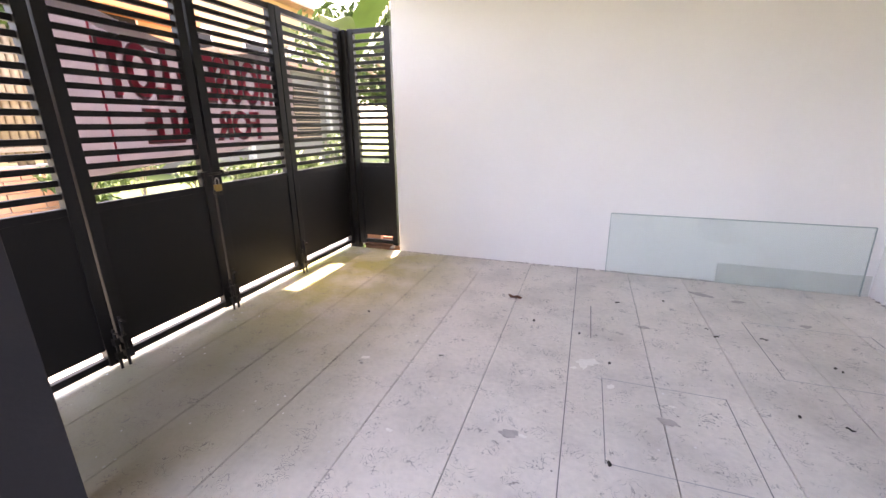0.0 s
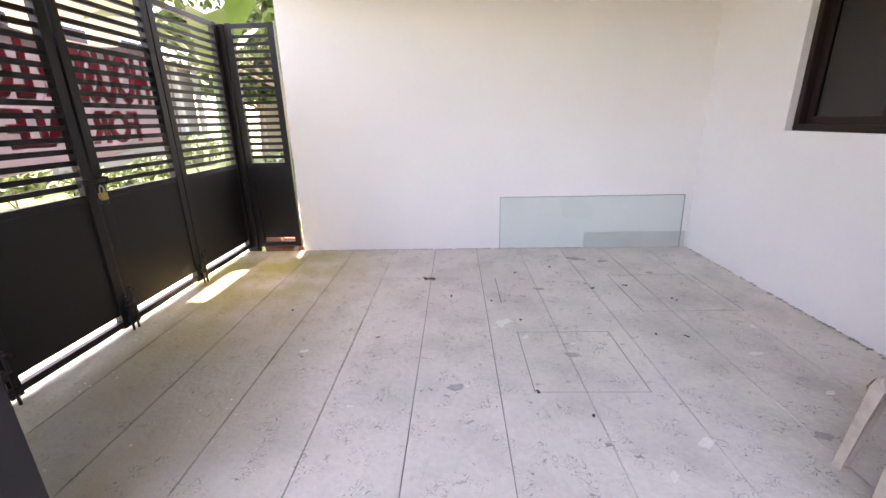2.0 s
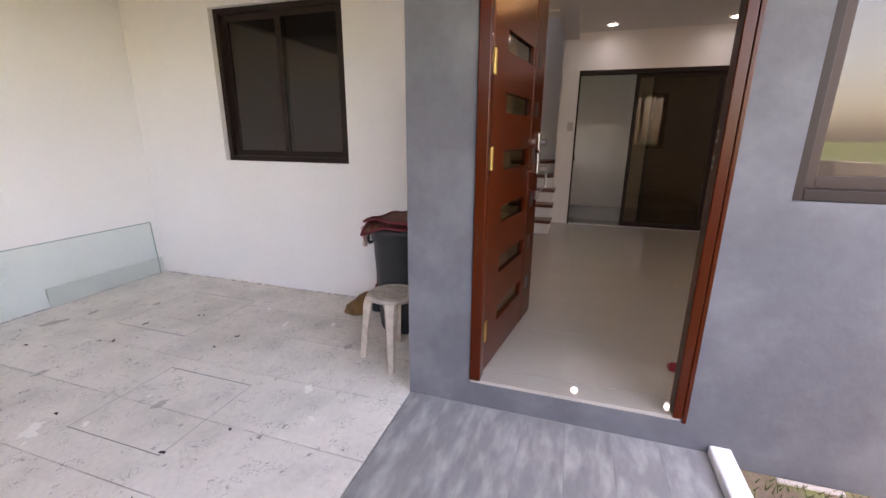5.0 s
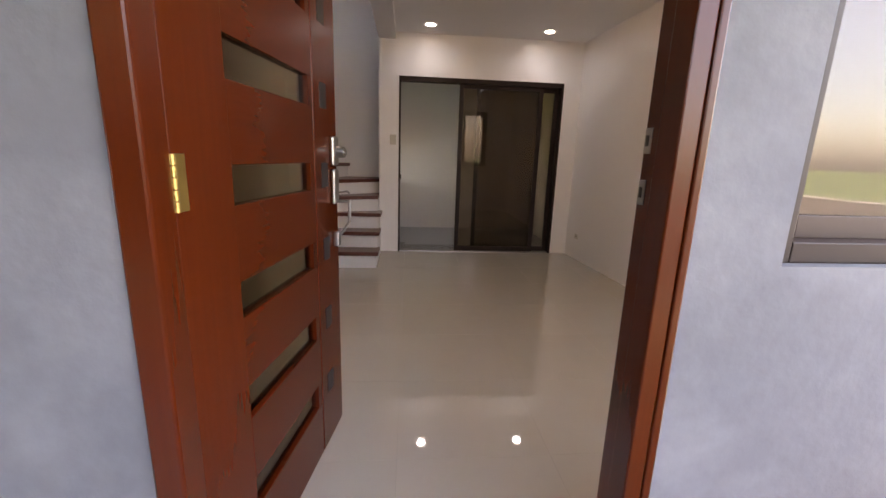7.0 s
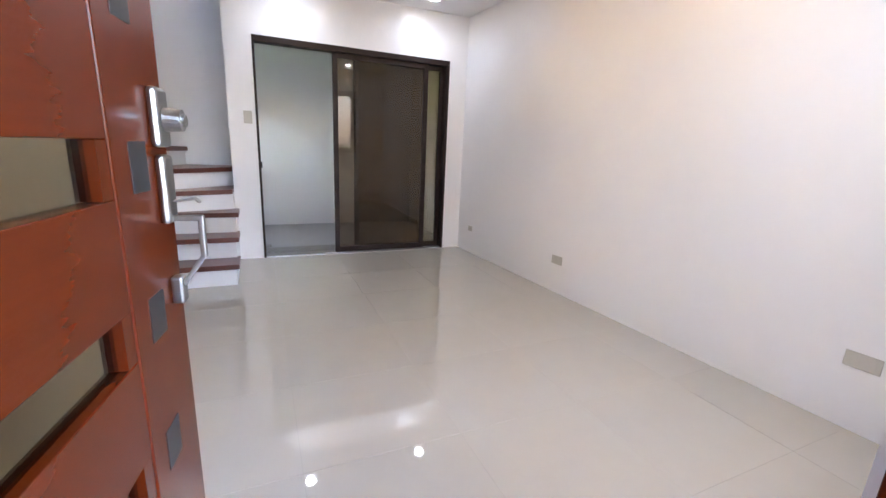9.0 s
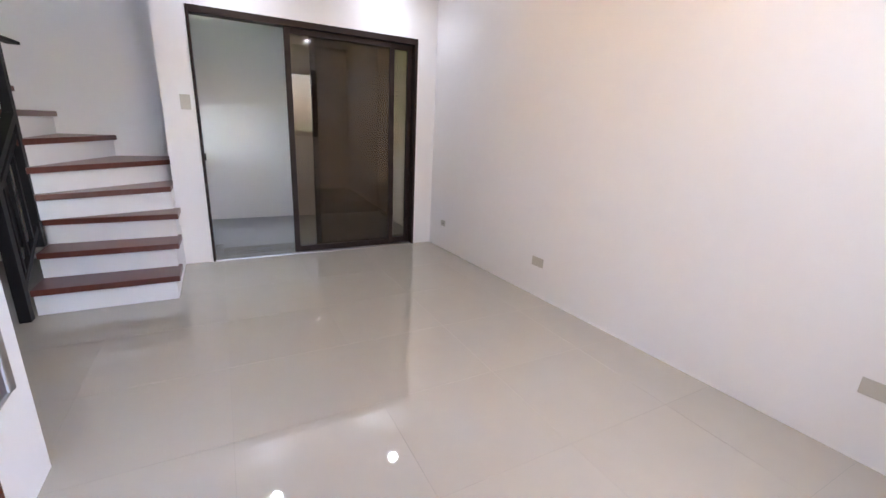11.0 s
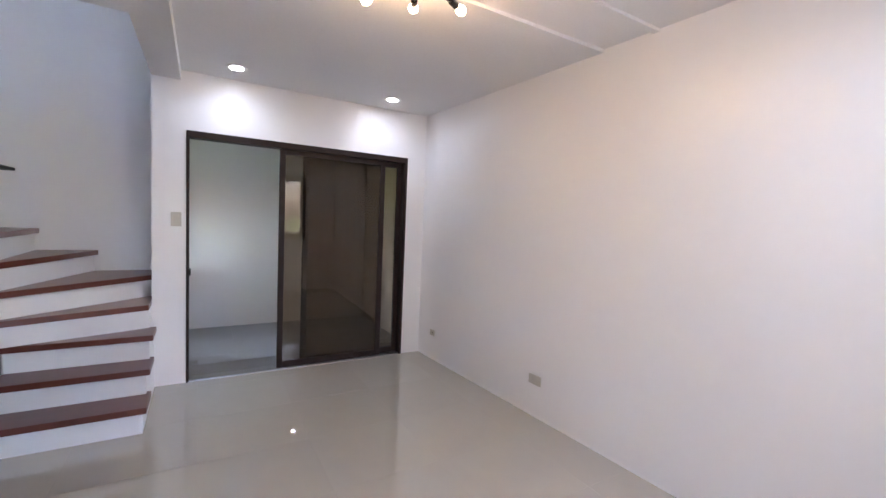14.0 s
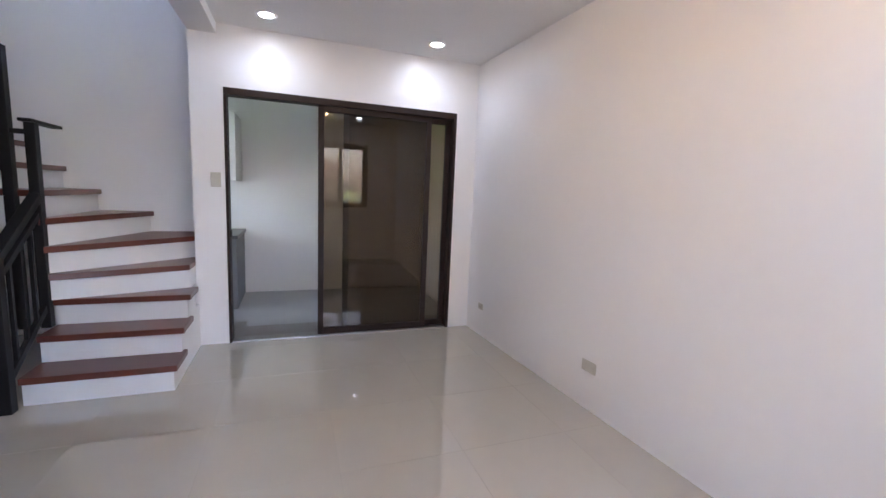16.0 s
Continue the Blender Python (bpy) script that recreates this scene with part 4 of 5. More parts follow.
def scrap(name, label, category, x, y, size, turn, material, z=0.001, curl=0.15, group=""):
    rnd = random.Random(int(1000 * x + 77 * y))
    th = thing(name, label, category, group)
    bm = bmesh.new()
    mm = pose(x, y, z, 0, 0, turn)
    top = []
    n = 12
    c0 = bm.verts.new(mm @ Vector((0, 0, 0.003 + curl * size * 0.3)))
    for k in range(n):
        a = 2 * math.pi * k / n
        r = size * (0.7 + 0.5 * rnd.random())
        top.append(bm.verts.new(mm @ Vector((r * math.cos(a), 0.42 * r * math.sin(a), 0.001 + curl * size * abs(math.sin(a * 1.5)) * 0.5))))
    if not curl:
        bm.free()
        pts = [(mm @ Vector((r * math.cos(a), 0.55 * r * math.sin(a), 0))).xy for r, a in ((size * (0.55 + 0.6 * rnd.random()), 2 * math.pi * k / 16) for k in range(16))]
        bm = prism(pts, -0.002, 0.0022)
    else:
        for k in range(n):
            bm.faces.new((c0, top[k], top[(k + 1) % n]))
        bmesh.ops.solidify(bm, geom=bm.faces[:], thickness=0.0015)
    part("piece", bm, material, th)
    return th


M_CHIP = mat("white_plaster_spot", (0.84, 0.80, 0.74), 0.8, var=0.1, scale=30, bump=0.2)
M_STAIN = mat("brown_dried_mud", (0.44, 0.395, 0.365), 0.9, var=0.3, scale=25, bump=0.3)
M_GRIT = mat("dark_grit", (0.05, 0.045, 0.04), 0.9, bump=0.2)
scrap("dry_leaf", "curled dry brown leaf on the concrete floor", "leaf", -0.33, 2.48, 0.062, -25, M_DRY, curl=0.5)
for x, y, s, t in ((0.205, 1.70, 0.075, 20), (0.19, 1.66, 0.04, 80), (0.60, 1.42, 0.02, 0), (0.33, 1.50, 0.03, 40), (1.60, 1.30, 0.045, 10), (1.80, 1.62, 0.03, 60), (-0.05, 1.0, 0.02, 0), (0.14, 1.62, 0.022, 15),
                   (1.72, 0.95, 0.03, 25), (-0.62, 0.85, 0.02, 0), (0.93, 0.62, 0.05, 30), (0.72, 0.45, 0.03, 70), (-1.02, 1.35, 0.03, 10)):
    scrap("plaster_spot", "white plaster splash dried on the concrete", "plaster splash", x, y, s, t, M_CHIP, z=0.0005, curl=0.0, group="plaster splashes")
for x, y, s, t in ((0.57, 1.30, 0.05, -10), (0.56, 2.26, 0.04, 0), (1.05, 2.99, 0.085, -20), (1.28, 2.92, 0.05, 0), (-0.11, 1.0, 0.05, 0), (1.45, 0.66, 0.05, 0), (1.58, 2.6, 0.045, 10)):
    scrap("mud_stain", "brown dried mud mark on the concrete", "stain", x, y, s, t, M_STAIN, z=0.0004, curl=0.0, group="mud marks")
rnd = random.Random(11)
for x, y in ((0.16, 2.03), (-0.14, 2.12), (0.33, 1.72), (1.14, 1.52), (1.31, 1.49), (0.52, 0.78), (0.95, 2.35), (0.98, 2.25), (1.25, 2.3), (0.30, 0.95), (-0.6, 1.5), (0.42, 2.62), (1.5, 2.05), (1.52, 2.02), (-1.3, 1.9), (0.75, 2.75)):
    scrap("grit", "small dark crumb of dirt on the floor", "crumb", x, y, 0.014 + 0.008 * rnd.random(), 180 * rnd.random(), M_GRIT, z=0.002, curl=0.9, group="crumbs of dirt")


def outline(name, label, x0, x1, y0, y1, w):
    th = tagged(new(name), label, "cover", kind="structure")
    part("cut", boxes((x0, x0 + w, y0, y1, -0.004, 0.0012), (x1 - w, x1, y0, y1, -0.004, 0.0012)), M_JOINT, th)
    part("cut", boxes((x0 + w, x1 - w, y0, y0 + w, -0.004, 0.0010), (x0 + w, x1 - w, y1 - w, y1, -0.004, 0.0010)), mat("faint_cut", (0.42, 0.40, 0.39), 0.9), th)


outline("floor_cover_1", "square inspection cover cut into the concrete floor", 0.285, 0.862, 0.955, 1.567, 0.004)
outline("floor_cover_2", "second faint cover cut into the concrete floor", 1.20, 1.90, 1.85, 2.55, 0.004)
for y0, y1 in ((2.0, 2.5),):
    ck = tagged(new("floor_cut"), "short straight saw cut in the concrete", "joint", kind="structure")
    part("cut", boxes((0.228, 0.234, y0, y1, -0.004, 0.0012)), M_JOINT, ck)
for x, y, s in ((-1.70, 3.41, 0.05), (-1.73, 3.47, 0.06), (-1.69, 3.52, 0.045), (-1.83, 3.40, 0.04), (-1.70, 3.40, 0.03)):
    th = thing("stone", "grey rubble stone at the foot of the side panel", "stone", "rubble stones", at=(x, y, 0))
    bm = bmesh.new()
    bmesh.ops.create_icosphere(bm, subdivisions=2, radius=s)
    for v in bm.verts:
        v.co *= 0.75 + 0.5 * noise.noise(v.co * 20 + Vector((x, y, 0)) * 9)
        v.co.z = max(0.0, v.co.z * 0.7 + s * 0.45)
    part("body", bm, M_STONE, th)
rp = thing("rusty_plate", "rusty steel plate under the side panel", "plate")
part("plate", boxes((-2.2, -1.86, YW + 0.09, YW + 0.11, 0.0, 0.03), bevel=0.002), M_RUST, rp)

# ---- stairs ----
stairs = thing("staircase", "winding staircase with dark red wooden treads and white risers", "stairs")
RISE = 0.183
Y0, Y1 = -0.44, 0.345
IN = (5.20, 0.36)
TT = 0.042


NOSE = [4.775, 4.995, 5.215]
for k, x in enumerate(NOSE):
    z = ZI + RISE * (k + 1)
    back = (NOSE[k + 1] + 0.03) if k < 2 else 5.47
    if k < 2:
        part("tread", boxes((x - 0.03, back + 0.02, Y0 - 0.025, Y1, z - TT, z), bevel=0.004), M_TREAD, stairs)
        part("riser", boxes((x, back, Y0, Y1 - 0.004, ZI if k == 0 else z - RISE - 0.001, z - TT)), M_RISER, stairs, "white painted riser")
    else:
        part("tread", prism([(x - 0.03, Y1), (x - 0.03, Y0 - 0.025), (5.46, Y0 - 0.025), (5.46, Y0 + 0.03), (5.28, Y1)], z - TT, z, 0.004), M_TREAD, stairs)
        part("riser", prism([(x, Y1 - 0.004), (x, Y0), (5.47, Y0), (5.29, Y1 - 0.004)], z - RISE - 0.001, z - TT), M_RISER, stairs, "white painted riser")
part("stringer", boxes((4.995, XS - 0.001, Y0 + 0.003, Y0 + 0.06, ZI, ZI + RISE - 0.002), (5.2, XS - 0.001, Y0 + 0.003, Y0 + 0.06, ZI + RISE, ZI + 2 * RISE - 0.002)), M_RISER, stairs, "white painted side")
# winders round the inner post
OUT = [(5.43, -0.418), (5.86, -0.418), (XB - 0.002, 0.045), (XB - 0.002, 0.43)]
CORNER = {1: [(XB - 0.002, -0.418)]}
for k in range(3):
    z = ZI + RISE * (4 + k)
    a, b2 = OUT[k], OUT[k + 1]
    mid = CORNER.get(k, [])
    da = (Vector(a) - Vector(IN)).normalized()
    ny_ = -da.x
    sgn = -0.028
    front = [(IN[0] - 0.07, IN[1] - 0.03 + 0.015 * k), (a[0] + sgn * abs(ny_) * (1 if k < 2 else 0), a[1] - (0.028 if k == 2 else 0))]
    part("tread", prism([front[0], front[1], *([a] if k == 2 else []), *mid, b2, (IN[0] + 0.02, IN[1] + 0.02)], z - TT, z, 0.003), M_TREAD, stairs)
    part("riser", prism([(IN[0] - 0.03, IN[1] - 0.005), a, *mid, b2, (IN[0] + 0.02, IN[1] + 0.015)], z - RISE - 0.001, z - TT), M_RISER, stairs, "white painted riser")
for k in range(7):
    z = ZI + RISE * (7 + k)
    y = 0.43 + 0.235 * k
    part("tread", boxes((IN[0] - 0.02, XB - 0.002, y - 0.03, y + 0.26, z - TT, z), bevel=0.004), M_TREAD, stairs)
    part("riser", boxes((IN[0], XB - 0.003, y, y + 0.25, z - RISE - 0.06, z - TT)), M_RISER, stairs, "white painted riser")

rail = thing("stair_railing", "black painted steel stair railing with square posts", "railing")


def post_at(x, y, z0, z1, w=0.055):
    part("post", boxes((x - w / 2, x + w / 2, y - w / 2, y + w / 2, z0, z1), bevel=0.003), M_BLACK, rail)


RY = 0.372
post_at(4.70, RY, ZI, 1.05, 0.06)
post_at(5.172, RY, ZI + 2 * RISE, 1.86)
post_at(5.17, 0.50, ZI + 2 * RISE, 2.31)


def rail_bar(name, a, b, w=0.05, h=0.04):
    part(name, bar(bmesh.new(), a, b, w, h), M_BLACK, rail)


rail_bar("handrail", (4.67, RY, 1.035), (5.16, RY, 1.40), 0.06, 0.05)
rail_bar("upper_rail", (4.71, RY, 0.945), (5.15, RY, 1.275), 0.03, 0.04)
rail_bar("lower_rail", (4.72, RY, 0.335), (5.15, RY, 0.66), 0.03, 0.045)
for x in (4.82, 4.935, 5.05):
    f = (x - 4.72) / 0.43
    part("baluster", boxes((x - 0.011, x + 0.011, RY - 0.011, RY + 0.011, 0.34 + 0.325 * f, 0.95 + 0.33 * f)), M_BLACK, rail)
rail_bar("handrail", (5.10, RY, 1.868), (5.43, RY - 0.02, 1.862), 0.07, 0.02)
rail_bar("upper_rail", (5.17, 0.40, 1.80), (5.17, 0.48, 1.80), 0.03, 0.03)
for z0, z1 in ((2.30, 3.30), (2.08, 3.08), (1.55, 2.55)):
    rail_bar("handrail" if z0 > 2.2 else "lower_rail", (5.17, 0.50, z0), (5.17, 1.78, z1), 0.045, 0.04)
for k in range(6):
    y = 0.66 + 0.19 * k
    part("baluster", boxes((5.159, 5.181, y - 0.011, y + 0.011, 1.66 + 0.148 * k, 2.2 + 0.148 * k)), M_BLACK, rail)
part("post", boxes((5.145, 5.2, 1.75, 1.8, 2.4, 3.35)), M_BLACK, rail)

# ---- lamps and fittings ----
for dx, dy in DOWNLIGHTS:
    dl = thing("downlight", "round white recessed downlight, switched on", "downlight", "recessed downlights", at=(dx, dy, CE))
    zz = 0.02 if dx < 3.41 else 0.0
    bm = lathe(bmesh.new(), [(0.051, zz - 0.004), (0.075, zz - 0.006), (0.079, zz - 0.001), (0.079, zz + 0.004), (0.051, zz + 0.004)], 32)
    part("rim", bm, M_KERB, dl, smooth=True)
    part("lens", lathe(bmesh.new(), [(0.05, zz - 0.0065), (0.05, zz - 0.0045)], 32), M_DISC, dl, "glowing white lens")

CX, CY = 3.15, -1.54
ch = thing("chandelier", "dark metal sputnik ceiling lamp with bare warm bulbs", "ceiling lamp", at=(CX, CY, CE + 0.02))
bm = lathe(bmesh.new(), [(0.055, 0.0), (0.055, -0.006), (0.05, -0.012), (0.034, -0.014), (0.034, -0.075), (0.047, -0.078), (0.047, -0.175), (0.042, -0.188), (0.03, -0.192)], 24)
part("hub", bm, M_IRON, ch, "dark brown metal hub", smooth=True)
for k in range(8):
    a = radians(45 * k + 22)
    dz = 0.0 if k % 2 else -0.022
    d = Vector((math.cos(a), math.sin(a), 0))
    p0, p1 = d * 0.045 + Vector((0, 0, -0.125)), d * 0.235 + Vector((0, 0, -0.125 + dz))
    arm = part("arm", rod(bmesh.new(), p0, p1, 0.0065, seg=8), M_IRON, ch, smooth=True)
    way = (p1 - p0).normalized()
    part("socket", rod(bmesh.new(), p1, p1 + way * 0.045, 0.0165, seg=14), M_IRON, arm)
    part("wrap", rod(bmesh.new(), p1 - way * 0.05, p1 - way * 0.002, 0.0125, seg=10), G_TUBE, arm, "clear plastic wrap")
    bm = bmesh.new()
    q = way.to_track_quat("Z", "Y").to_matrix().to_4x4()
    q.translation = p1 + way * 0.045
    lathe(bm, [(0.010, 0.0), (0.016, 0.012), (0.0235, 0.030), (0.0235, 0.040), (0.016, 0.054), (0.006, 0.059)], 14)
    bmesh.ops.transform(bm, matrix=q, verts=bm.verts)
    part("bulb", bm, M_BULB, arm, "glowing warm bulb", smooth=True)


def wall_plate(name, label, at, face, w, h, rows):
    """A plate on the wall; face is +y or -x; rows of small insets."""
    p = thing(name, label, "outlet" if name == "outlet" else name.replace("_", " "), at=at)
    if face == "y":
        p.matrix_basis = pose(*at, 0, 0, 3.18)
    def b(u0, u1, d0, d1, z0, z1, bev=0.0):
        return boxes((u0, u1, d0, d1, z0, z1) if face == "y" else (-d1, -d0, u0, u1, z0, z1), bevel=bev)
    part("plate", b(-w / 2, w / 2, 0.0, 0.007, -h / 2, h / 2, 0.003), M_PLASTIC, p, "ivory plastic plate")
    for u, z, uw, zh, dark in rows:
        part("slot" if dark else "rocker", b(u - uw / 2, u + uw / 2, 0.007, 0.0085, z - zh / 2, z + zh / 2, 0.0), M_DARKW if dark else M_PLASTIC, p)
    return p


holes = [(-0.02 + 0.02 * i, z, 0.003, 0.011, True) for i in range(3) for z in (0.012, -0.012)]
wall_plate("outlet", "ivory wall outlet low on the white wall", (5.324, -2.919, 0.443), "y", 0.085, 0.06, [(-0.012, 0, 0.003, 0.012, True), (0.012, 0, 0.003, 0.012, True)])
wall_plate("outlet", "ivory triple wall outlet on the white wall", (3.832, -3.002, 0.446), "y", 0.125, 0.075, [(-0.032, 0, 0.03, 0.05, False), (0, 0, 0.03, 0.05, False), (0.032, 0, 0.03, 0.05, False),
           *[(u + d, 0, 0.0031, 0.013, True) for u in (-0.032, 0, 0.032) for d in (-0.006, 0.006)]][:3])
wall_plate("outlet", "ivory outlet plate on the white wall near the window", (1.835, -3.1128, 0.493), "y", 0.13, 0.075, [(-0.03, 0, 0.03, 0.05, False), (0.03, 0, 0.03, 0.05, False)])
wall_plate("outlet", "ivory outlet with sockets beside the plate", (1.675, -3.1217, 0.48), "y", 0.125, 0.075, [(-0.03, 0, 0.004, 0.014, True), (-0.02, 0, 0.004, 0.014, True), (0.02, 0, 0.004, 0.014, True), (0.03, 0, 0.004, 0.014, True)])
wall_plate("light_switch", "ivory double light switch beside the sliding door", (XS, -0.588, 1.56), "x", 0.075, 0.118, [(0, 0.027, 0.034, 0.03, False), (0, -0.027, 0.034, 0.03, False)])

def sheared(bm):
    """Slopes the top of a block down to one end."""
    for v in bm.verts:
        v.co.z *= 0.55 - 13 * v.co.x
    return bm


dw = thing("door_wedge", "small red door wedge on the floor by the jamb", "door wedge", at=(1.56, -1.345, ZI))
part("wedge", sheared(prism([(-0.035, -0.018), (0.035, -0.018), (0.035, 0.018), (-0.035, 0.018)], 0.0, 0.06, 0.004)), mat("red_rubber", (0.30, 0.02, 0.03), 0.5), dw)

# ---- kitchen beyond the sliding door ----
kb = thing("base_cabinet", "grey kitchen base cabinet along the end wall", "cabinet")
part("body", boxes((6.70, 7.495, -0.60, 1.28, ZI, 0.94), bevel=0.003), mat("grey_laminate", (0.16, 0.165, 0.175), 0.5, bump=0.02), kb)
kt = thing("worktop", "dark kitchen worktop on the base cabinet", "worktop")
part("slab", boxes((6.66, 7.496, -0.62, 1.285, 0.942, 0.98), bevel=0.004), mat("dark_worktop", (0.09, 0.09, 0.095), 0.3, bump=0.0), kt)
kc = thing("wall_cabinet", "white kitchen wall cabinet hung on the end wall", "cabinet")
part("body", boxes((6.93, 7.495, -0.585, 1.28, 1.57, 2.32), bevel=0.003), M_RISER, kc)

# ---- beyond the gate ----
def house(name, x0, x1, y0, y1, h, wallm, label):
    hs = thing(name, label, "house")
    part("wall", boxes((x0, x1, y0, y1, -0.075, h)), wallm, hs)
    part("roof", prism([(x0 - 0.5, y0 - 0.5), (x1 + 0.6, y0 - 0.5), (x1 + 0.6, y1 + 0.5), (x0 - 0.5, y1 + 0.5)], h, h + 0.12), M_ROOF, hs)
    y = y0 + 0.8
    while y < y1 - 1.4:
        for z in (0.9, 3.4):
            if z + 1.2 < h:
                w = part("window", boxes((x1, x1 + 0.05, y, y + 1.2, z, z + 1.1), bevel=0.01), M_KERB, hs, "white window frame")
                part("pane", boxes((x1 + 0.05, x1 + 0.056, y + 0.08, y + 1.12, z + 0.08, z + 1.02)), M_DARKW, w)
        y += 2.6
    return hs


yh = house("house", -19, -12.6, 4.6, 18, 6.2, M_YELLOW, "yellow painted two storey house with an orange eave across the road")
part("eave", prism([(-12.6, 4.4), (-11.6, 4.4), (-11.6, 10.5), (-12.6, 10.5)], 4.25, 4.62, 0.02), mat("orange_eave_paint", (0.42, 0.17, 0.06), 0.7, var=0.15, bump=0.1), yh, "orange painted eave")
gh = thing("outbuilding", "grey one storey outbuilding with a dark louvred window and pale posts", "building")
part("wall", boxes((-12.2, -9.3, 8.6, 14.4, -0.075, 3.1)), mat("grey_outbuilding_paint", (0.13, 0.125, 0.12), 0.8, var=0.2, scale=0.9, bump=0.15), gh)
part("roof", boxes((-12.4, -8.9, 8.4, 14.6, 3.1, 3.22)), M_ROOF, gh)
lv_frame = part("window", boxes((-9.3, -9.24, 9.7, 12.9, 0.85, 2.55), bevel=0.01), M_DARKW, gh, "dark louvred window")
louvre = None
for k in range(16):
    if louvre is None:
        louvre = s_ = part("louvre", boxes((-9.24, -9.19, 9.76, 12.84, 0.9, 0.935)), M_BARK, lv_frame)
    else:
        s_ = louvre.copy()
        scene.collection.objects.link(s_)
        s_.location.z = 0.1 * k
for y in (9.2, 13.2, 14.3):
    part("post", boxes((-9.14, -8.98, y - 0.08, y + 0.08, -0.075, 3.1), bevel=0.01), M_ROAD, gh, "pale painted post")
house("house", -9, -5.2, 19, 27, 4.6, mat("brown_house_paint", (0.22, 0.20, 0.17), 0.8, var=0.2, scale=0.8), "brown bungalow far down the road")
fn = thing("bamboo_fence", "brown bamboo slat fence across the road", "fence")
first = None
for k in range(64):
    y = -3.0 + 0.113 * k
    if first is None:
        first = part("slat", rod(bmesh.new(), (-8.3, 0, 0.75), (-8.3, 0, 2.7), 0.055, seg=8), M_BAMBOO, fn, smooth=True)
        s = first
    else:
        s = first.copy()
        scene.collection.objects.link(s)
    s.location = (0, y, 0.08 * math.sin(k * 1.7))
part("rail", boxes((-8.25, -8.21, -3.1, 4.1, 0.95, 1.02), (-8.25, -8.21, -3.1, 4.1, 1.7, 1.77)), M_BARK, fn)
lw = thing("brick_wall", "low clay brick wall under the bamboo fence", "wall")
part("core", boxes((-8.45, -8.22, -3.1, 4.2, -0.1, 0.74)), M_JOINT, lw)
brick = None
for r in range(8):
    for c in range(15):
        y = -3.0 + 0.46 * c + (0.23 if r % 2 else 0)
        if brick is None:
            brick = part("brick", boxes((-8.23, -8.19, 0, 0.44, 0, 0.082), bevel=0.006), M_CLAY, lw)
            b2 = brick
        else:
            b2 = brick.copy()
            scene.collection.objects.link(b2)
        b2.location = (0, y, -0.04 + 0.095 * r)


def leafy(bm, centre, rad, count, size, rnd, flat=0.8):
    for _ in range(count):
        v = Vector((rnd.gauss(0, 1), rnd.gauss(0, 1), rnd.gauss(0, 1))).normalized() * rad * (rnd.random() ** 0.45)
        v.z *= flat
        p = Vector(centre) + v
        q = Euler((rnd.uniform(-1.1, 1.1), rnd.uniform(-1.1, 1.1), rnd.uniform(0, 6.28))).to_matrix()
        s = size * rnd.uniform(0.6, 1.35)
        pts = [(-s, 0, 0), (0, -0.36 * s, 0.05 * s), (s, 0, -0.15 * s), (0, 0.36 * s, 0.05 * s)]
        bm.faces.new([bm.verts.new(p + q @ Vector(c)) for c in pts])


def tree(label, x, y, h, rad, seed, leafm, leaf_size=0.16, clumps=26, per=110):
    rnd = random.Random(seed)
    t = thing("tree", label, "tree", at=(x, y, -0.075))
    bm = bmesh.new()
    fork = Vector((0.1, 0.05, h * 0.45))
    rod(bm, (0, 0, -0.1), fork, 0.045 * h ** 0.7 + 0.03, 0.03 * h ** 0.7 + 0.015, 10)
    lv = bmesh.new()
    for k in range(clumps):
        a, e = rnd.uniform(0, 6.28), rnd.uniform(0.0, 1.4)
        r = rad * rnd.uniform(0.35, 1.0)
        tip = fork + Vector((math.cos(a) * math.cos(e) * r, math.sin(a) * math.cos(e) * r, 0.15 * h + math.sin(e) * h * 0.42 * rnd.uniform(0.5, 1.1)))
        if k % 3 == 0:
            rod(bm, fork, tip, 0.035, 0.01, 6)
        leafy(lv, tip, rad * rnd.uniform(0.22, 0.4), per, leaf_size, rnd)
    part("trunk", bm, M_BARK, t)
    part("crown", lv, leafm, t, "dense green leaves")
    return t


tree("leafy green tree beyond the side panel", -3.9, 8.6, 4.6, 2.0, 1, M_LEAF)
tree("dark green mango tree beside the road", -1.4, 9.6, 5.5, 2.4, 2, M_LEAF, 0.2)
tree("green tree behind the bamboo fence", -9.7, 3.4, 4.4, 1.6, 4, M_LEAF)
tree("tall green tree far down the road", -5.4, 16, 6.5, 3.0, 5, M_LEAF2, 0.24)


tree("dark green tree at the bend of the road", -8.0, 16.5, 4.2, 2.2, 7, M_LEAF, 0.22, 30, 120)


def shrub(label, x, y, rad, h, seed, leafm, count=500, size=0.09):
    rnd = random.Random(seed)
    t = thing("shrub", label, "shrub", "shrubs", at=(x, y, -0.075))
    bm = bmesh.new()
    for k in range(5):
        rod(bm, (0, 0, 0), (rnd.uniform(-rad, rad) * 0.5, rnd.uniform(-rad, rad) * 0.5, h * 0.7), 0.012, 0.006, 6)
    part("stem", bm, M_BARK, t)
    bm = bmesh.new()
    for k in range(6):
        leafy(bm, (rnd.uniform(-rad, rad) * 0.6, rnd.uniform(-rad, rad) * 0.6, h * rnd.uniform(0.35, 0.85)), rad * 0.55, count // 6, size, rnd)
    part("foliage", bm, leafm, t)


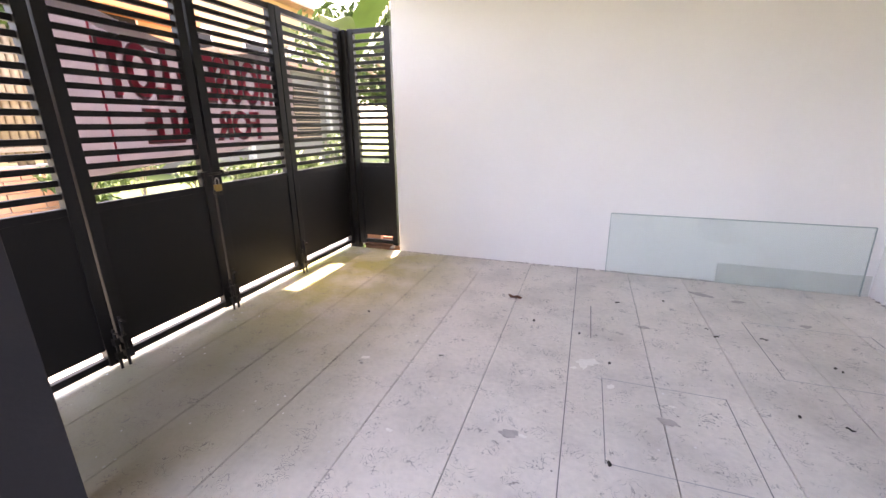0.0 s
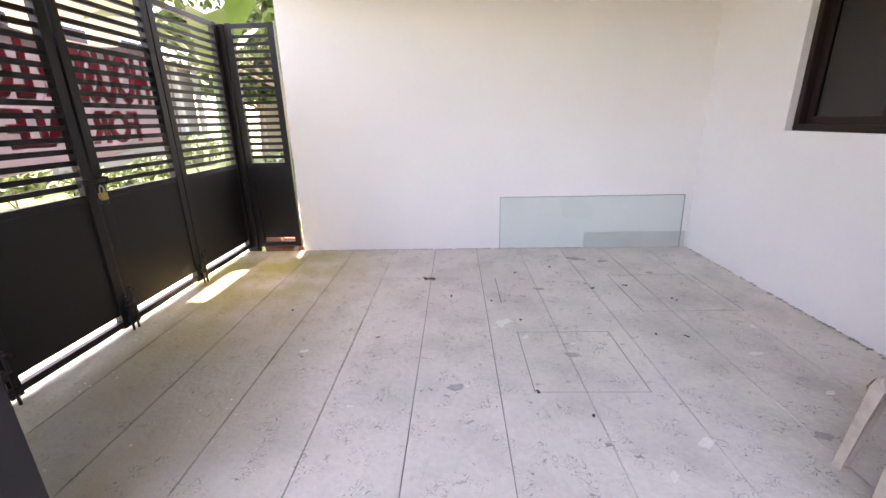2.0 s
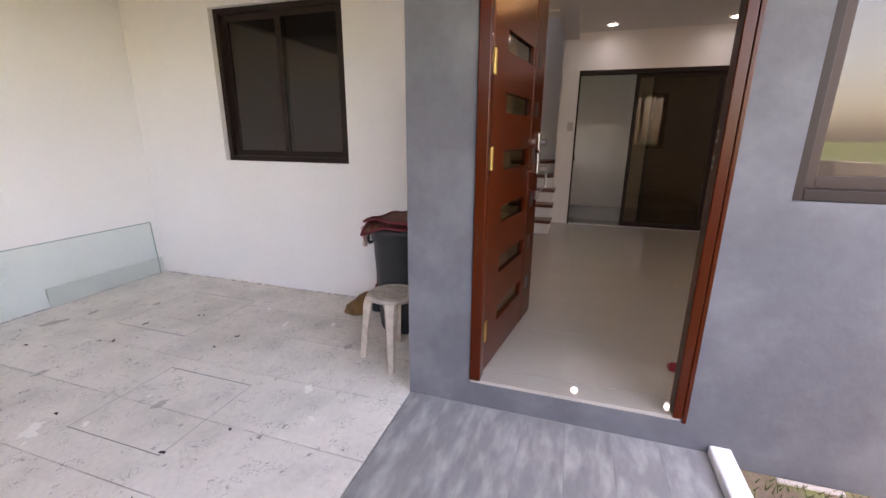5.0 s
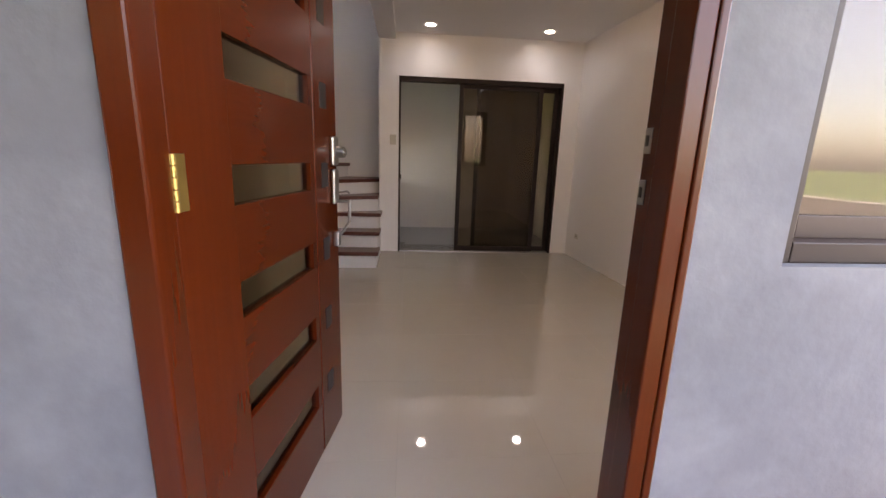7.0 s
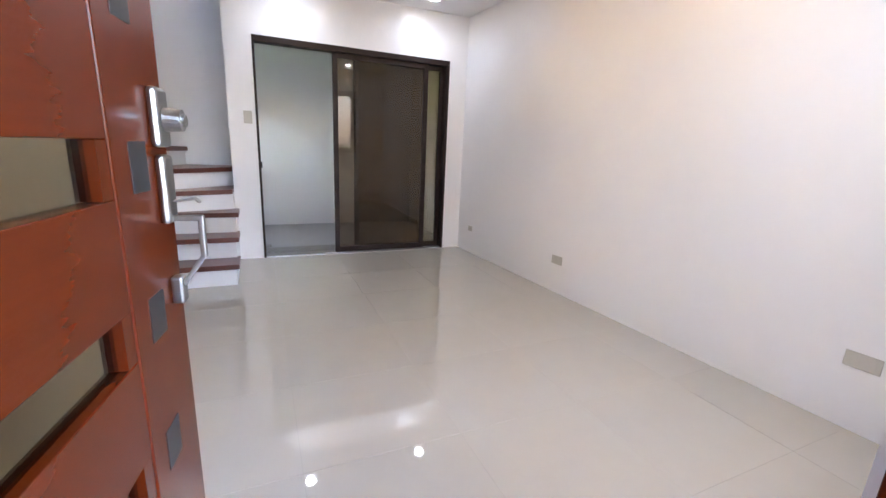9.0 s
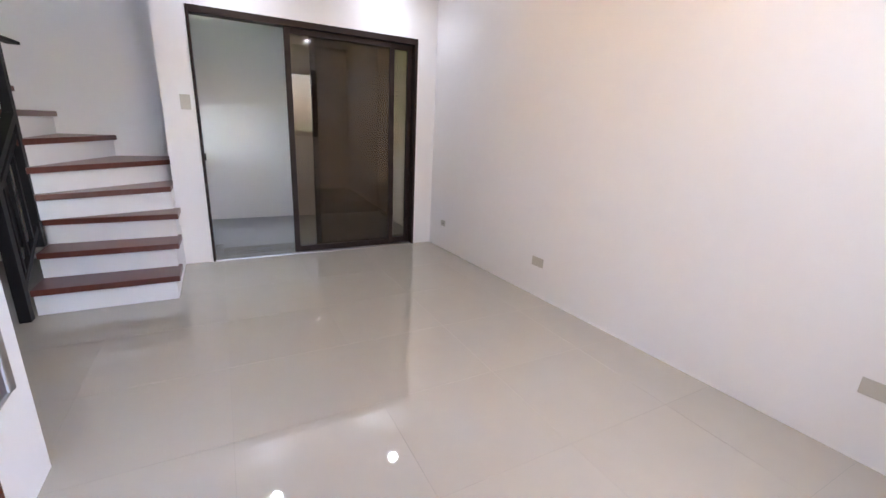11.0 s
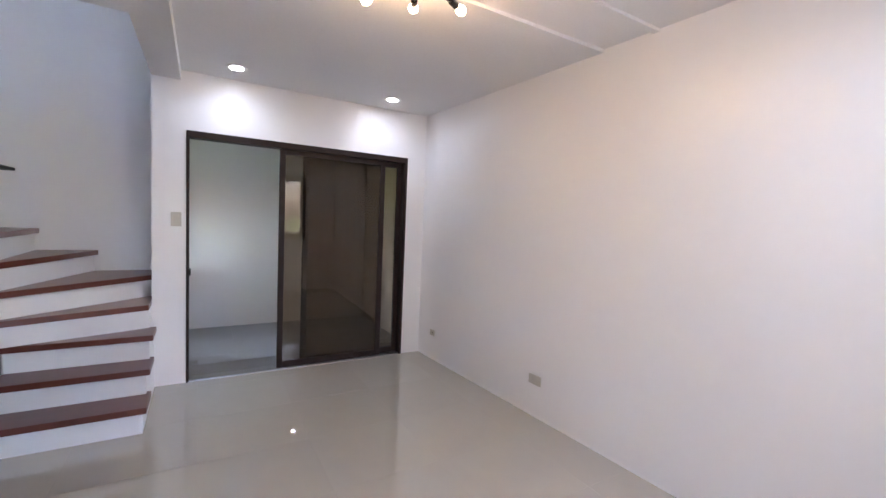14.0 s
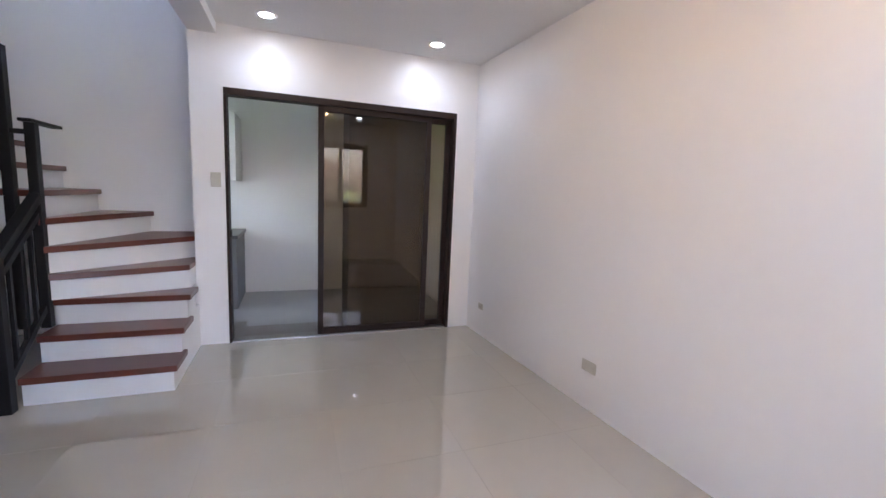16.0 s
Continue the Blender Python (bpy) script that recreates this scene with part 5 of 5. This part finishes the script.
for i, (x, y, r, h) in enumerate(((-7.7, 3.9, 0.5, 0.8), (-7.8, 5.0, 0.6, 1.1), (-2.9, 5.2, 0.5, 0.8), (-2.2, 6.2, 0.6, 1.2), (-1.7, 4.6, 0.35, 0.7), (-7.6, 7.4, 0.5, 0.6), (-3.2, 7.0, 0.5, 1.0), (-1.75, 3.95, 0.2, 0.6), (-7.7, 8.6, 0.5, 0.55), (-7.8, 9.9, 0.5, 0.6), (-7.7, 11.3, 0.7, 1.3), (-7.9, 6.2, 0.5, 0.7), (-2.9, 8.6, 0.6, 1.2), (-2.3, 10.2, 0.8, 1.6))):
    shrub("green shrub at the edge of the road", x, y, r, h, 20 + i, M_LEAF2 if i % 2 else M_LEAF)


def blade(bm, base, tip, width, droop, seg=12):
    """A long arching leaf with a folded midrib."""
    base, tip = Vector(base), Vector(tip)
    d = tip - base
    side = d.cross(Vector((0, 0, 1))).normalized()
    prev_row = None
    for i in range(seg + 1):
        u = i / seg
        p = base + d * u + Vector((0, 0, droop * math.sin(math.pi * u * 0.95)))
        w = width * math.sin(math.pi * min(1, 0.08 + 0.92 * u)) ** 0.6 * (1 if u < 0.97 else 0.3)
        row = [bm.verts.new(p - side * w + Vector((0, 0, 0.25 * w))), bm.verts.new(p), bm.verts.new(p + side * w + Vector((0, 0, 0.25 * w)))]
        if prev_row:
            bm.faces.new((prev_row[0], prev_row[1], row[1], row[0]))
            bm.faces.new((prev_row[1], prev_row[2], row[2], row[1]))
        prev_row = row


bp = thing("banana_plant", "banana plant with broad arching green leaves outside the gate", "plant", at=(-3.1, 4.75, -0.075))
part("stem", rod(bmesh.new(), (0, 0, 0), (0, 0, 2.0), 0.10, 0.06, 14), M_LEAF, bp, smooth=True)
for a, ln, zt2 in ((-62, 1.35, 2.35), (-20, 1.2, 2.9), (50, 1.3, 2.6), (120, 1.2, 2.8), (200, 1.3, 2.5)):
    bm = bmesh.new()
    blade(bm, (0, 0, 1.95), (ln * math.cos(radians(a)), ln * math.sin(radians(a)), zt2), 0.2, 0.3)
    part("leaf", bm, M_LEAF, bp, smooth=True)
pm = thing("palm", "palm with feathered fronds beyond the side panel", "palm", at=(-2.6, 7.6, -0.075))
part("trunk", rod(bmesh.new(), (0, 0, 0), (0.1, 0, 3.3), 0.11, 0.08, 12), M_BARK, pm, smooth=True)
for k in range(11):
    a = radians(360 / 11 * k + 8)
    bm = bmesh.new()
    L = 1.7
    for i in range(26):
        u = (i + 1) / 26
        c = Vector((0.1 + L * u * math.cos(a), L * u * math.sin(a), 3.3 + 0.55 * math.sin(math.pi * u * 0.9) - 0.7 * u * u))
        for sd_ in (-1, 1):
            n_ = Vector((-math.sin(a), math.cos(a), 0)) * sd_
            tip = c + n_ * 0.42 * (1 - 0.5 * u) + Vector((math.cos(a), math.sin(a), 0)) * 0.18 + Vector((0, 0, -0.2))
            w = Vector((math.cos(a), math.sin(a), 0)) * 0.022
            bm.faces.new((bm.verts.new(c - w), bm.verts.new(c + w), bm.verts.new(tip)))
    part("frond", bm, M_LEAF2, pm)
rnd = random.Random(5)
bm = bmesh.new()
for _ in range(2600):
    x, y = (rnd.uniform(-7.9, -7.2), rnd.uniform(-3, 9)) if rnd.random() < 0.45 else (rnd.uniform(-3.4, -1.75), rnd.uniform(3.7, 8))
    h = rnd.uniform(0.05, 0.16)
    a = rnd.uniform(0, 6.28)
    bm.faces.new((bm.verts.new((x, y, -0.08)), bm.verts.new((x + 0.02 * math.cos(a), y + 0.02 * math.sin(a), -0.08)), bm.verts.new((x + rnd.uniform(-0.05, 0.05), y + rnd.uniform(-0.05, 0.05), -0.08 + h))))
for _ in range(900):
    x, y = rnd.uniform(-0.6, XF - 0.02), -1.53 - abs(rnd.gauss(0, 0.45))
    h = rnd.uniform(0.02, 0.06)
    bm.faces.new((bm.verts.new((x, y, -0.06)), bm.verts.new((x + 0.008, y + 0.004, -0.06)), bm.verts.new((x + rnd.uniform(-0.03, 0.03), y + rnd.uniform(-0.03, 0.03), -0.06 + h))))
tagged(link("grass", bm, M_LEAF2), "tufts of green grass along the road and yard", "grass", kind="stuff")
mr = thing("mortar_scrap", "strip of white mortar at the foot of the grey wall", "mortar")
part("strip", boxes((XF - 0.04, XF - 0.012, -1.95, -1.7, -0.06, -0.042), bevel=0.008), M_STONE, mr)

# crumbled dirt along the feet of the carport walls
rnd = random.Random(5)
bm = bmesh.new()
for k in range(420):
    s = rnd.uniform(0.003, 0.011)
    if k % 3:
        x, y = rnd.uniform(-1.7, XW - 0.01), YW - 0.004 - abs(rnd.gauss(0, 0.006))
    else:
        x, y = XW - 0.004 - abs(rnd.gauss(0, 0.006)), rnd.uniform(0.1, YW)
    box(bm, x - s * rnd.uniform(0.6, 2.5), x + s * rnd.uniform(0.6, 2.5), y - s * 0.6, y + s * 0.5, 0.0, s * 0.6)
tagged(link("wall_foot_dirt", bm, M_STAIN), "crumbs of grey dirt along the foot of the white walls", "dirt", kind="stuff")
# ---- floor pieces ----
fl = tagged(new("floor_carport"), "grey concrete carport floor cut into long strips", "floor", kind="structure")
JX = [-0.318 + 0.431 * k for k in range(-5, 7)]
edges = [-2.40, *[x for x in JX if -2.3 < x < 2.2], XW]
for a, b2 in zip(edges, edges[1:]):
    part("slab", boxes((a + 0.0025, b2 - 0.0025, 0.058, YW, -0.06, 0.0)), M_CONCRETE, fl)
wk = tagged(new("floor_walkway"), "grey wood-look plank tiles in front of the door", "floor", kind="structure")
first = None
for r in range(7):
    for c in range(4):
        if first is None:
            first = part("plank", boxes((0, 0.915, 0, 0.208, -0.03, 0.0), bevel=0.0015), M_PLANK, wk)
            p = first
        else:
            p = first.copy()
            scene.collection.objects.link(p)
        p.location = (XF - 0.003 - 0.918 * (c + 1), 0.048 - 0.211 * (r + 1), 0.001)
ti = tagged(new("floor_room"), "polished cream porcelain floor tiles, mirror glossy", "floor", kind="structure")
TX, TY = 0.605, 0.648
shared = {}


def tile(x0, x1, y0, y1, material, parent):
    key = (round(x1 - x0, 3), round(y1 - y0, 3), material.name)
    if key not in shared:
        ob = part("tile", boxes((0, x1 - x0 - 0.0014, 0, y1 - y0 - 0.0014, -0.012, 0.0)), material, parent)
        shared[key] = ob.data
    else:
        ob = new("tile", shared[key])
        ob.parent = parent
    ob.location = (x0 + 0.0007, y0 + 0.0007, ZI)


xs = sorted({XFI, XB, *[3.035 + TX * k for k in range(-3, 6) if XFI + 0.02 < 3.035 + TX * k < XB - 0.02]})
ys = sorted({-3.2, YW, *[-1.395 + TY * k for k in range(-3, 8) if -3.18 < -1.395 + TY * k < YW - 0.02]})
for a, b2 in zip(xs, xs[1:]):
    for c, d in zip(ys, ys[1:]):
        if a >= XS - 0.02 and d <= -0.40:
            continue
        if a < 2.2 and c > YL:
            continue
        tile(a, b2, c, d, M_TILE, ti)
kf = tagged(new("floor_kitchen"), "matt grey kitchen floor tiles", "floor", kind="structure")
for a in range(3):
    for c in range(7):
        x0_, y0_ = XS + 0.12 + 0.587 * a, YR + 0.6 * c
        if y0_ > -0.6 and x0_ < XB + 0.1:
            continue
        tile(x0_, x0_ + 0.587, y0_, y0_ + 0.6, M_KTILE, kf)
